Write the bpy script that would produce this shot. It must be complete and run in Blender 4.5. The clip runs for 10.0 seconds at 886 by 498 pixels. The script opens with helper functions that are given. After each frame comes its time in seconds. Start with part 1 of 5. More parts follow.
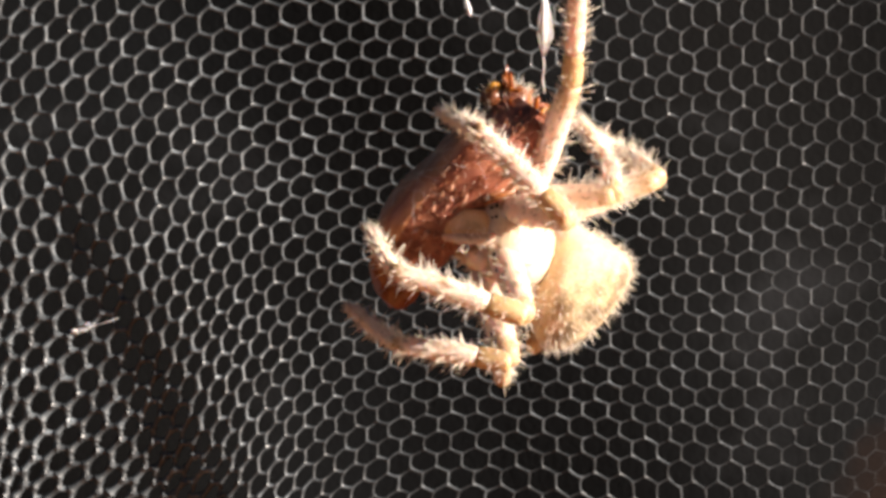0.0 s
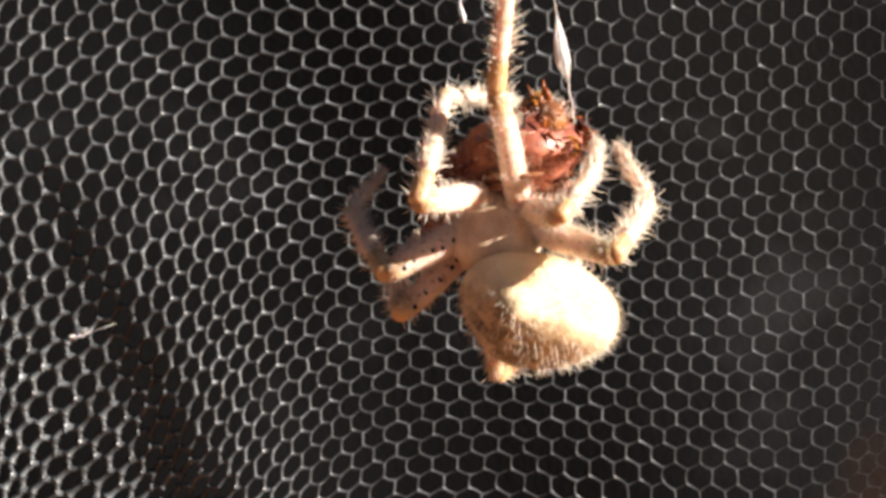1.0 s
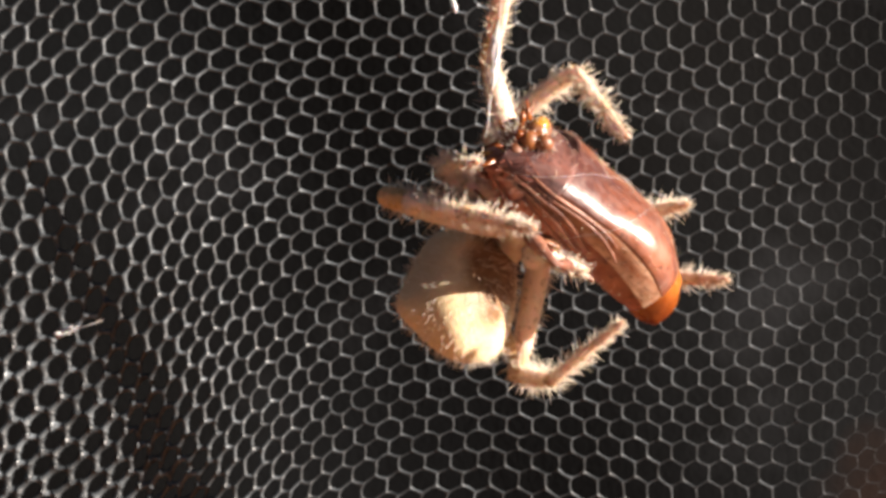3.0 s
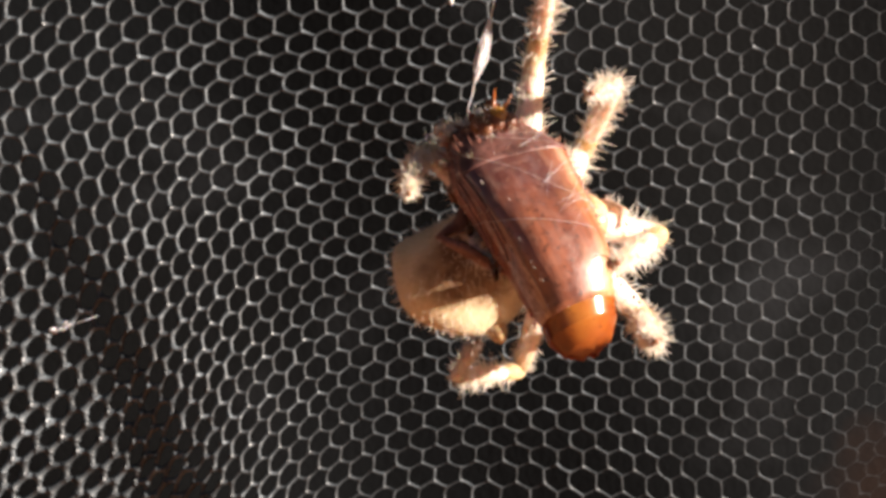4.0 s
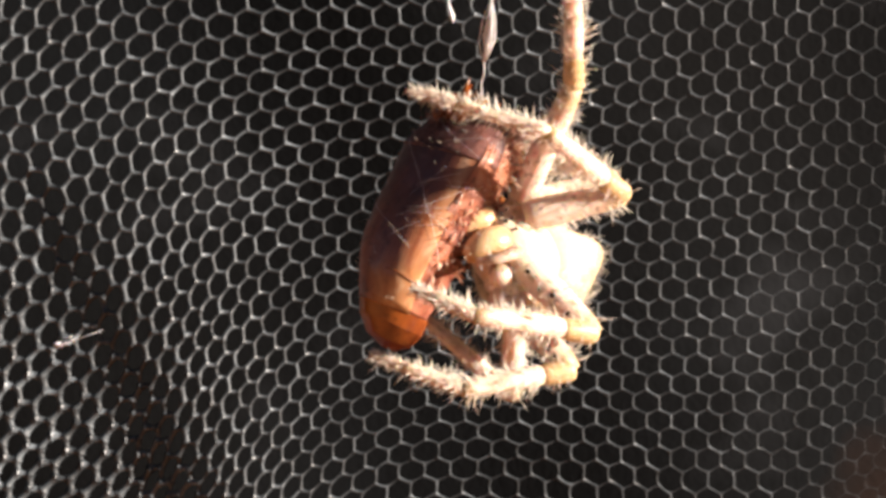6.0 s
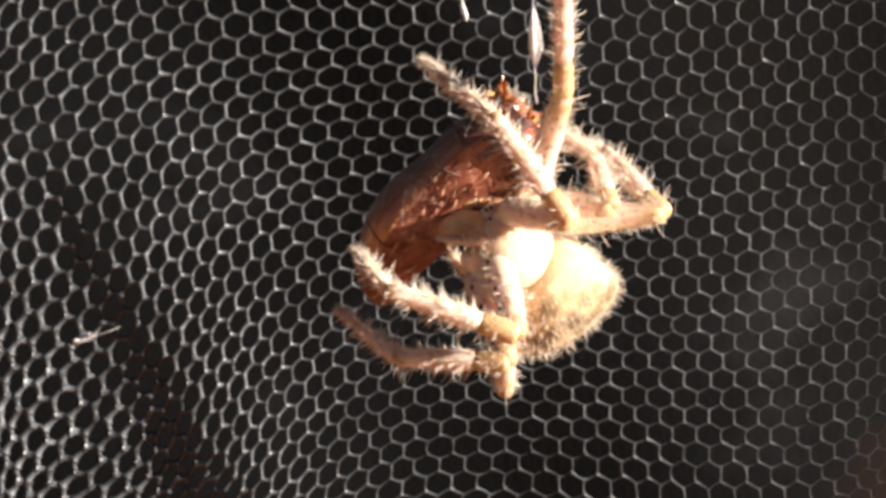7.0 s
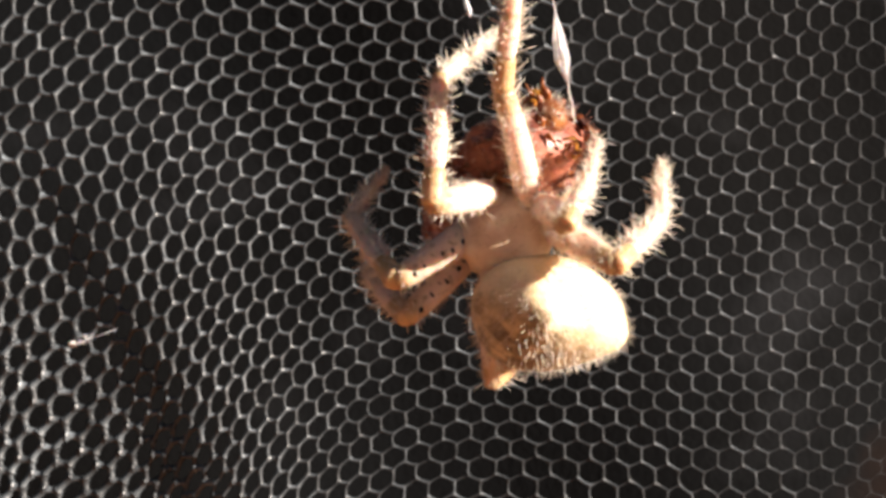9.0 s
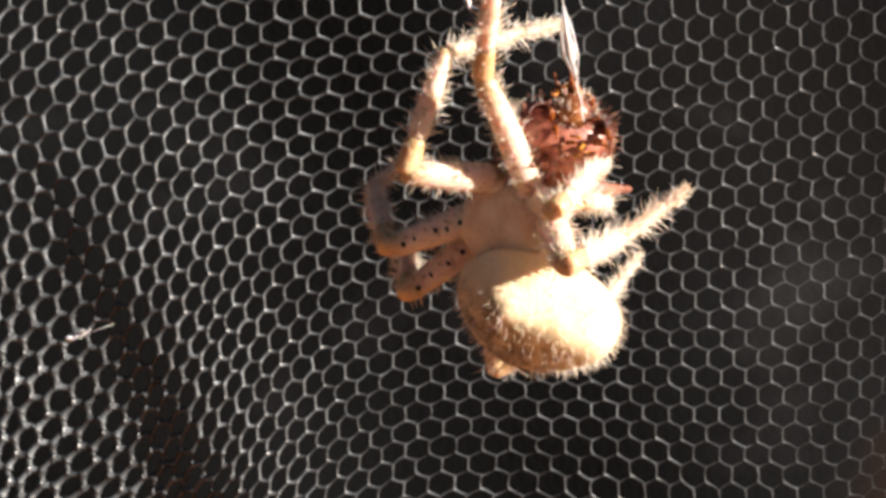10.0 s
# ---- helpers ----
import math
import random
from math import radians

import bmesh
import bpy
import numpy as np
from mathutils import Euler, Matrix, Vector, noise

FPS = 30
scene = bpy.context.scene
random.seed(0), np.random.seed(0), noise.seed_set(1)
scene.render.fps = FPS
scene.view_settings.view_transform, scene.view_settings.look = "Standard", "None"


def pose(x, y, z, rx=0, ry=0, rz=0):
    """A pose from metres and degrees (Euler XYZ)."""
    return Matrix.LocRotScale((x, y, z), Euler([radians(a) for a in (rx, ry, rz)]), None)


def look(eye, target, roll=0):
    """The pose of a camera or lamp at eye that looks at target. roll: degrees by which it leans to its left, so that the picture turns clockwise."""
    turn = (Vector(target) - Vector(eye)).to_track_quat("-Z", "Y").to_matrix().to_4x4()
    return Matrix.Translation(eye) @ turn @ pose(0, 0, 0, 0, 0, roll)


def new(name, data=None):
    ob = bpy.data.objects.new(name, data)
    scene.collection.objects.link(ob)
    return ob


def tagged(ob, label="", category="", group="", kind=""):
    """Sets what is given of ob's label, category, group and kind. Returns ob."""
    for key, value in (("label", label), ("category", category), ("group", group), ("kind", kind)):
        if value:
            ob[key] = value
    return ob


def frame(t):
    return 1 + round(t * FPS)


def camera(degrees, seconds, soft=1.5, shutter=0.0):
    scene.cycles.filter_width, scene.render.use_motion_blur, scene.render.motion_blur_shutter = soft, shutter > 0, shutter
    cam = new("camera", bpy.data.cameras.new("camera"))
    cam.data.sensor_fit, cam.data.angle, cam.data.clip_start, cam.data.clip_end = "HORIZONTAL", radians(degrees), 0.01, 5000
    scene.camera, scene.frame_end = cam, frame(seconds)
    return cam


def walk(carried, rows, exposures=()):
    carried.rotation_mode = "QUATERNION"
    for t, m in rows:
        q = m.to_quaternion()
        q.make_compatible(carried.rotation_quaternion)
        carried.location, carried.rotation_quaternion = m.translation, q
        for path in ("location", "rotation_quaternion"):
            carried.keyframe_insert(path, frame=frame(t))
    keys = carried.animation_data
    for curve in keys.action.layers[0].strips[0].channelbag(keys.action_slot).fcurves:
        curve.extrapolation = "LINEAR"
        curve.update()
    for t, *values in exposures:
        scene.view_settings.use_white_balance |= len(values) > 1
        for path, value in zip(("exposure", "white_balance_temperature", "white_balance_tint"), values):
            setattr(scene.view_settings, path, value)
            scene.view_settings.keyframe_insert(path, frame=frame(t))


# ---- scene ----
cam = camera(38.2, 10.0, soft=3.5)
MM = 0.001


# the camera, a hand's width from its subject, drifts a little
walk(cam, [
    (0.0, pose(-0.00606, -0.07791, 0.03794, 64.256, -0.836, 0.235)),
    (0.5, pose(-0.00606, -0.07834, 0.03815, 64.487, -0.819, 0.096)),
    (1.0, pose(-0.00606, -0.07875, 0.03835, 64.485, -0.790, -0.030)),
    (1.5, pose(-0.00606, -0.07784, 0.03791, 64.285, -0.799, -0.289)),
    (2.0, pose(-0.00606, -0.07702, 0.03752, 64.034, -0.914, -0.554)),
    (2.5, pose(-0.00606, -0.07696, 0.03749, 64.331, -0.820, -0.371)),
    (4.0, pose(-0.00606, -0.07611, 0.03708, 63.952, -0.601, -0.679)),
    (4.5, pose(-0.00606, -0.07570, 0.03688, 63.964, -0.686, -0.512)),
    (5.0, pose(-0.00606, -0.07665, 0.03734, 64.303, -0.516, -0.492)),
    (5.5, pose(-0.00606, -0.07704, 0.03752, 64.647, -0.476, -0.515)),
    (6.0, pose(-0.00606, -0.07721, 0.03761, 64.605, -0.491, -0.643)),
    (7.5, pose(-0.00606, -0.07842, 0.03819, 64.420, 0.055, 0.051)),
    (8.0, pose(-0.00606, -0.07775, 0.03787, 64.400, -0.013, 0.003)),
    (8.5, pose(-0.00606, -0.07652, 0.03728, 64.380, -0.000, -0.000)),
    (9.0, pose(-0.00606, -0.07568, 0.03687, 64.487, -0.016, -0.022)),
    (9.5, pose(-0.00606, -0.07525, 0.03667, 64.478, -0.027, -0.110)),
    (10.0, pose(-0.00606, -0.07481, 0.03646, 64.202, 0.032, -0.067)),
])

# ---- world, sun and exposure ----
SUN = Vector((0.905, -0.220, 0.350)).normalized()
world = bpy.data.worlds.new("sky")
scene.world = world
world.use_nodes = True
sky = world.node_tree.nodes.new("ShaderNodeTexSky")
sky.sky_type = "NISHITA"
sky.sun_disc = False
sky.sun_elevation = math.asin(SUN.z)
sky.sun_rotation = math.atan2(SUN.x, SUN.y)
world.node_tree.links.new(sky.outputs[0], world.node_tree.nodes["Background"].inputs[0])
world.node_tree.nodes["Background"].inputs[1].default_value = 0.013
sun_data = bpy.data.lights.new("sun", "SUN")
sun_data.energy = 5.0
sun_data.angle = radians(0.53)
sun_data.color = (1.0, 0.856, 0.738)
sun = new("sun", sun_data)
sun.matrix_world = look(SUN * 3, (0, 0, 0))
scene.view_settings.exposure = 1.57


# ---- materials ----
def material(name, rough=0.5, spec=0.5, sub=0.0, radius=0.4):
    m = bpy.data.materials.new(name)
    m.use_nodes = True
    p = m.node_tree.nodes["Principled BSDF"]
    p.inputs["Roughness"].default_value = rough
    p.inputs["Specular IOR Level"].default_value = spec
    if sub:
        p.inputs["Subsurface Weight"].default_value = sub
        p.inputs["Subsurface Radius"].default_value = (1.0, 0.55, 0.25)
        p.inputs["Subsurface Scale"].default_value = radius * MM
    return m, m.node_tree, p


def add(nt, kind, **values):
    n = nt.nodes.new(kind)
    for key, value in values.items():
        n.inputs[key].default_value = value
    return n


def ramp(nt, fac, stops):
    r = nt.nodes.new("ShaderNodeValToRGB")
    e = r.color_ramp.elements
    while len(e) < len(stops):
        e.new(0.5)
    for k, (at, c) in enumerate(stops):
        e[k].position = at
        e[k].color = (*c, 1)
    nt.links.new(fac, r.inputs[0])
    return r.outputs[0]


def noise_of(nt, scale, detail=4.0, coords="Object", stretch=None):
    tc = nt.nodes.new("ShaderNodeTexCoord")
    n = add(nt, "ShaderNodeTexNoise", Scale=scale, Detail=detail)
    src = tc.outputs[coords]
    if stretch:
        mp = nt.nodes.new("ShaderNodeMapping")
        mp.inputs["Scale"].default_value = stretch
        nt.links.new(src, mp.inputs[0])
        src = mp.outputs[0]
    nt.links.new(src, n.inputs["Vector"])
    return n.outputs["Fac"]


def mix(nt, fac, a, b, kind="MIX"):
    n = nt.nodes.new("ShaderNodeMix")
    n.data_type = "RGBA"
    n.blend_type = kind
    for key, v in ((0, fac), (6, a), (7, b)):
        if isinstance(v, (int, float)):
            n.inputs[key].default_value = v
        elif isinstance(v, tuple):
            n.inputs[key].default_value = (*v, 1)
        else:
            nt.links.new(v, n.inputs[key])
    return n.outputs[2]


def bump(nt, p, height, strength, dist):
    b = add(nt, "ShaderNodeBump", Strength=strength, Distance=dist)
    nt.links.new(height, b.inputs["Height"])
    nt.links.new(b.outputs[0], p.inputs["Normal"])


def cuticle(name, pale, dark, bands):
    """Pale leg skin with darker rings along the piece; bands: places of the rings' edges, 0 to 1 along it."""
    m, nt, p = material(name, 0.42, 0.45, 0.65, 0.8)
    tc = nt.nodes.new("ShaderNodeTexCoord")
    sep = nt.nodes.new("ShaderNodeSeparateXYZ")
    nt.links.new(tc.outputs["Generated"], sep.inputs[0])
    wob = add(nt, "ShaderNodeMath")
    wob.operation = "MULTIPLY_ADD"
    wob.inputs[1].default_value = 0.12
    nt.links.new(noise_of(nt, 1600), wob.inputs[0])
    nt.links.new(sep.outputs["Z"], wob.inputs[2])
    ring = ramp(nt, wob.outputs[0], [(at, (v, v, v)) for at, v in bands])
    speck = ramp(nt, noise_of(nt, 2600, 3), [(0.57, (0, 0, 0)), (0.64, (1, 1, 1))])
    c = mix(nt, ring, pale, dark)
    c = mix(nt, mix(nt, 0.55, (0, 0, 0), speck), c, tuple(v * 0.55 for v in dark))
    nt.links.new(c, p.inputs["Base Color"])
    bump(nt, p, noise_of(nt, 9000, 3), 0.5, 0.00006)
    return m


PALE, TAN = (0.86, 0.69, 0.58), (0.48, 0.30, 0.125)
M_FEMUR = cuticle("femur_skin", PALE, TAN, [(0.0, 0.15), (0.55, 0.0), (0.78, 0.1), (0.92, 0.75)])
M_PATELLA = cuticle("patella_skin", (0.70, 0.49, 0.29), TAN, [(0.0, 0.2), (0.5, 0.45), (0.9, 0.7), (1.0, 0.5)])
M_TIBIA = cuticle("tibia_skin", PALE, TAN, [(0.0, 0.5), (0.14, 0.05), (0.42, 0.0), (0.52, 0.45), (0.62, 0.05), (0.86, 0.05), (0.97, 0.85)])
M_META = cuticle("metatarsus_skin", (0.82, 0.67, 0.55), TAN, [(0.0, 0.5), (0.12, 0.05), (0.5, 0.0), (0.8, 0.1), (0.97, 0.8)])
M_TARSUS = cuticle("tarsus_skin", (0.76, 0.61, 0.50), (0.26, 0.12, 0.06), [(0.0, 0.2), (0.5, 0.3), (1.0, 0.9)])

M_SETA, _nt, _p = material("bristle", 0.4, 0.5, 0.2, 0.05)
_nt.links.new(ramp(_nt, noise_of(_nt, 900), [(0.35, (0.82, 0.70, 0.58)), (0.7, (0.93, 0.86, 0.77))]), _p.inputs["Base Color"])

M_CARAPACE, _nt, _p = material("carapace", 0.34, 0.5, 0.4, 0.7)
_c = ramp(_nt, noise_of(_nt, 700, 5), [(0.3, (0.64, 0.45, 0.30)), (0.6, (0.80, 0.64, 0.48))])
_c = mix(_nt, ramp(_nt, noise_of(_nt, 3800, 3), [(0.58, (0, 0, 0)), (0.74, (0.5, 0.5, 0.5))]), _c, (0.32, 0.18, 0.085))
_nt.links.new(_c, _p.inputs["Base Color"])
bump(_nt, _p, noise_of(_nt, 5000), 0.4, 0.00005)

M_ABDOMEN, _nt, _p = material("abdomen_skin", 0.5, 0.35, 0.4, 0.9)
_c = ramp(_nt, noise_of(_nt, 260, 4), [(0.3, (0.68, 0.52, 0.32)), (0.65, (0.82, 0.69, 0.49))])
_tc = _nt.nodes.new("ShaderNodeTexCoord")
_sep = _nt.nodes.new("ShaderNodeSeparateXYZ")
_nt.links.new(_tc.outputs["Generated"], _sep.inputs[0])
# a grey-brown folium on the rear half of the back, with a ragged edge
_mul = add(_nt, "ShaderNodeMath")
_mul.operation = "MULTIPLY_ADD"
_mul.inputs[1].default_value = 0.55
_nt.links.new(noise_of(_nt, 620, 5), _mul.inputs[0])
_low = add(_nt, "ShaderNodeMath")
_low.operation = "MULTIPLY_ADD"
_low.inputs[1].default_value = -0.62
_nt.links.new(_sep.outputs["Y"], _low.inputs[0])
# also darker towards +x: that side's shade is put into the colour
_side = add(_nt, "ShaderNodeMath")
_side.operation = "MULTIPLY_ADD"
_side.inputs[1].default_value = -0.5
_nt.links.new(_sep.outputs["X"], _side.inputs[0])
_nt.links.new(_low.outputs[0], _side.inputs[2])
_high = add(_nt, "ShaderNodeMath")
_high.operation = "MULTIPLY_ADD"
_high.inputs[1].default_value = 0.5
_nt.links.new(_sep.outputs["Z"], _high.inputs[0])
_low.inputs[2].default_value = 0.62
_nt.links.new(_side.outputs[0], _high.inputs[2])
_nt.links.new(_high.outputs[0], _mul.inputs[2])
_folium = ramp(_nt, _mul.outputs[0], [(0.225, (1, 1, 1)), (0.345, (0.75, 0.75, 0.75)), (0.485, (0, 0, 0))])
_vor = add(_nt, "ShaderNodeTexVoronoi", Scale=1500.0)
_vor.feature = "DISTANCE_TO_EDGE"
_tc3 = _nt.nodes.new("ShaderNodeTexCoord")
_nt.links.new(_tc3.outputs["Object"], _vor.inputs["Vector"])
_cells = ramp(_nt, _vor.outputs["Distance"], [(0.0, (0.10, 0.070, 0.045)), (0.2, (0.19, 0.145, 0.10)), (0.5, (0.30, 0.245, 0.18))])
_blot = ramp(_nt, noise_of(_nt, 800, 5), [(0.36, (0.1, 0.1, 0.1)), (0.54, (0.95, 0.95, 0.95))])
_c = mix(_nt, mix(_nt, 1.0, _folium, _blot, "MULTIPLY"), _c, _cells)
_spot = ramp(_nt, noise_of(_nt, 4200, 2), [(0.58, (0, 0, 0)), (0.70, (0.8, 0.8, 0.8))])
_c = mix(_nt, mix(_nt, 0.3, (0, 0, 0), _spot), _c, (0.30, 0.20, 0.11))
# the belly side is brown, with a soft mottled border and painted-in shade
_tc4 = _nt.nodes.new("ShaderNodeTexCoord")
_dot = _nt.nodes.new("ShaderNodeVectorMath")
_dot.operation = "DOT_PRODUCT"
_dot.inputs[1].default_value = (-17.8, -910.5, 413.4)
_nt.links.new(_tc4.outputs["Object"], _dot.inputs[0])
_bel = add(_nt, "ShaderNodeMath")
_bel.operation = "MULTIPLY_ADD"
_bel.inputs[1].default_value = 1.6
_nt.links.new(noise_of(_nt, 500, 4), _bel.inputs[0])
_nt.links.new(_dot.outputs["Value"], _bel.inputs[2])
_rng = _nt.nodes.new("ShaderNodeMapRange")
for _k, _v in zip((1, 2, 3, 4), (-0.75, 0.25, 0.0, 0.95)):
    _rng.inputs[_k].default_value = _v
_nt.links.new(_bel.outputs[0], _rng.inputs[0])
_c = mix(_nt, _rng.outputs[0], _c, ramp(_nt, noise_of(_nt, 1200, 4), [(0.35, (0.115, 0.056, 0.026)), (0.65, (0.23, 0.125, 0.062))]))
_c = mix(_nt, 0.2, _c, (0.88, 0.76, 0.48), "MULTIPLY")
_nt.links.new(_c, _p.inputs["Base Color"])
bump(_nt, _p, noise_of(_nt, 3000, 4), 0.5, 0.00009)

M_JAW, _nt, _p = material("jaw_skin", 0.3, 0.5, 0.3, 0.4)
_c = ramp(_nt, noise_of(_nt, 600, 4), [(0.34, (0.53, 0.28, 0.115)), (0.66, (0.78, 0.54, 0.31))])
_c = mix(_nt, ramp(_nt, noise_of(_nt, 3000, 3), [(0.60, (0, 0, 0)), (0.74, (0.6, 0.6, 0.6))]), _c, (0.20, 0.075, 0.025))
_nt.links.new(_c, _p.inputs["Base Color"])
bump(_nt, _p, noise_of(_nt, 2500, 3), 0.3, 0.00005)

M_DARK, _nt, _p = material("dark_horn", 0.25)
_p.inputs["Base Color"].default_value = (0.03, 0.014, 0.008, 1)


def shell(name, low, high, rough, streak, sub=0.12):
    m, nt, p = material(name, rough, 0.6, sub, 0.3)
    c = ramp(nt, noise_of(nt, 500, 5, stretch=streak), [(0.32, low), (0.68, high)])
    c = mix(nt, ramp(nt, noise_of(nt, 2600, 4), [(0.56, (0, 0, 0)), (0.70, (0.75, 0.75, 0.75))]), c, tuple(v * 0.4 for v in low))
    nt.links.new(c, p.inputs["Base Color"])
    r = ramp(nt, noise_of(nt, 1400, 4), [(0.4, (rough * 0.8,) * 3), (0.65, (rough * 1.9,) * 3)])
    nt.links.new(r, p.inputs["Roughness"])
    bump(nt, p, noise_of(nt, 1500, 5, stretch=streak), 0.4, 0.00008)
    return m


M_WING = shell("wing_shell", (0.10, 0.026, 0.017), (0.33, 0.110, 0.056), 0.40, (1.7, 1.7, 0.16))
M_FOLD = shell("wing_fold", (0.26, 0.085, 0.040), (0.74, 0.50, 0.36), 0.2, (2.6, 2.6, 0.10), 0.3)
for _m in (M_WING, M_FOLD):
    # a darker, purplish fore part and pale dust
    _nt = _m.node_tree
    _p = _nt.nodes["Principled BSDF"]
    _tc = _nt.nodes.new("ShaderNodeTexCoord")
    _sep = _nt.nodes.new("ShaderNodeSeparateXYZ")
    _nt.links.new(_tc.outputs["Generated"], _sep.inputs[0])
    _mul = add(_nt, "ShaderNodeMath")
    _mul.operation = "MULTIPLY_ADD"
    _mul.inputs[1].default_value = 0.55
    _nt.links.new(noise_of(_nt, 420, 5), _mul.inputs[0])
    _nt.links.new(_sep.outputs["Z"], _mul.inputs[2])
    _fore = ramp(_nt, _mul.outputs[0], [(0.70, (0, 0, 0)), (1.04, (0.8, 0.8, 0.8))])
    _old = _p.inputs["Base Color"].links[0].from_socket
    _dust = ramp(_nt, noise_of(_nt, 1100, 6), [(0.58, (0, 0, 0)), (0.74, (0.3, 0.3, 0.3))])
    _c = mix(_nt, _fore, _old, (0.075, 0.022, 0.020))
    _c = mix(_nt, _dust, _c, (0.42, 0.27, 0.20))
    if _m is M_WING:
        # one rim thins to translucent, streaky tan; sun gloss is painted into it too
        _own = _nt.nodes.new("ShaderNodeSeparateXYZ")
        _nt.links.new(_tc.outputs["Object"], _own.inputs[0])
        _rag = add(_nt, "ShaderNodeMath")
        _rag.operation = "MULTIPLY_ADD"
        _rag.inputs[1].default_value = 0.0024
        _nt.links.new(noise_of(_nt, 420, 6, stretch=(1.5, 1.5, 0.3)), _rag.inputs[0])
        _aft = _nt.nodes.new("ShaderNodeMapRange")
        for _k, _v in zip((1, 2, 3, 4), (0.0, 0.35, -0.0010, 0.0004)):
            _aft.inputs[_k].default_value = _v
        _nt.links.new(_sep.outputs["Z"], _aft.inputs[0])
        _wide = add(_nt, "ShaderNodeMath")
        _nt.links.new(_own.outputs["X"], _wide.inputs[0])
        _nt.links.new(_aft.outputs[0], _wide.inputs[1])
        _nt.links.new(_wide.outputs[0], _rag.inputs[2])
        _rim = _nt.nodes.new("ShaderNodeMapRange")
        for _k, _v in zip((1, 2, 3, 4), (0.0006, -0.0011, 0.0, 0.95)):
            _rim.inputs[_k].default_value = _v
        _nt.links.new(_rag.outputs[0], _rim.inputs[0])
        _thin = ramp(_nt, noise_of(_nt, 700, 5, stretch=(1.6, 1.6, 0.2)), [(0.34, (0.32, 0.100, 0.034)), (0.52, (0.54, 0.26, 0.11)), (0.70, (0.80, 0.57, 0.37))])
        _thin = mix(_nt, mix(_nt, 1.0, _fore, (0.75, 0.75, 0.75), "MULTIPLY"), _thin, (0.20, 0.075, 0.050))
        _c = mix(_nt, _rim.outputs[0], _c, _thin)
    _nt.links.new(_c, _p.inputs["Base Color"])
    _p.inputs["Coat Weight"].default_value = 0.9
    _p.inputs["Coat Roughness"].default_value = 0.34
M_SHIELD = shell("neck_shield", (0.050, 0.018, 0.017), (0.21, 0.088, 0.070), 0.38, (1.5, 1.5, 0.4))
M_RIDGE = shell("ridged_shell", (0.16, 0.055, 0.036), (0.42, 0.20, 0.13), 0.38, (1, 1, 1))
M_BELLY = shell("insect_belly", (0.17, 0.040, 0.026), (0.45, 0.160, 0.100), 0.36, (1, 1, 2))
M_AMBER = shell("amber_shell", (0.16, 0.032, 0.008), (0.36, 0.115, 0.018), 0.2, (1, 1, 1), 0.3)
M_TAIL, _nt, _p = material("amber_tail", 0.2, 0.7, 0.35, 0.6)
_c = ramp(_nt, noise_of(_nt, 230, 4), [(0.34, (0.13, 0.024, 0.006)), (0.5, (0.28, 0.068, 0.011)), (0.68, (0.44, 0.145, 0.024))])
_c = mix(_nt, ramp(_nt, noise_of(_nt, 2500, 4), [(0.60, (0, 0, 0)), (0.72, (0.6, 0.6, 0.6))]), _c, (0.10, 0.022, 0.005))
_nt.links.new(_c, _p.inputs["Base Color"])
bump(_nt, _p, noise_of(_nt, 1800, 3), 0.2, 0.00004)
M_HEAD = shell("insect_head", (0.10, 0.026, 0.012), (0.34, 0.125, 0.032), 0.32, (1, 1, 1), 0.2)
M_YELLOW = shell("yellow_shell", (0.34, 0.13, 0.02), (0.56, 0.29, 0.05), 0.18, (1, 1, 1), 0.3)
M_FLAKE = shell("torn_flake", (0.34, 0.15, 0.09), (0.68, 0.46, 0.35), 0.35, (1, 1, 1), 0.3)
M_FLANK = shell("insect_flank", (0.16, 0.040, 0.022), (0.44, 0.165, 0.090), 0.40, (1, 1, 1), 0.3)

M_SILK, _nt, _p = material("silk", 0.35, 0.5, 0.3, 0.1)
_nt.links.new(ramp(_nt, noise_of(_nt, 3000), [(0.3, (0.62, 0.62, 0.66)), (0.7, (0.86, 0.86, 0.88))]), _p.inputs["Base Color"])



def fibre(name, shade, rough):
    """Grey-black plastic strand with paler dust."""
    m, nt, p = material(name, rough, 0.55)
    c = ramp(nt, noise_of(nt, 45, 4), [(0.3, tuple(v * shade for v in (0.037, 0.044, 0.050))), (0.7, tuple(v * shade for v in (0.074, 0.087, 0.097)))])
    c = mix(nt, ramp(nt, noise_of(nt, 1500, 3), [(0.45, (0, 0, 0)), (0.75, (0.6, 0.6, 0.6))]), c, tuple(v * shade for v in (0.122, 0.142, 0.158)))
    geo = nt.nodes.new("ShaderNodeNewGeometry")
    c = mix(nt, 1.0, c, ramp(nt, geo.outputs["Random Per Island"], [(0.0, (0.5, 0.5, 0.5)), (0.7, (1.0, 1.0, 1.0)), (1.0, (1.9, 1.9, 1.9))]), "MULTIPLY")
    nt.links.new(c, p.inputs["Base Color"])
    bump(nt, p, noise_of(nt, 5000, 2), 0.6, 0.00005)
    return m


M_NET = fibre("net_fibre", 0.68, 0.5)
M_NET_DOUBLE = fibre("net_fibre_double", 1.16, 0.36)

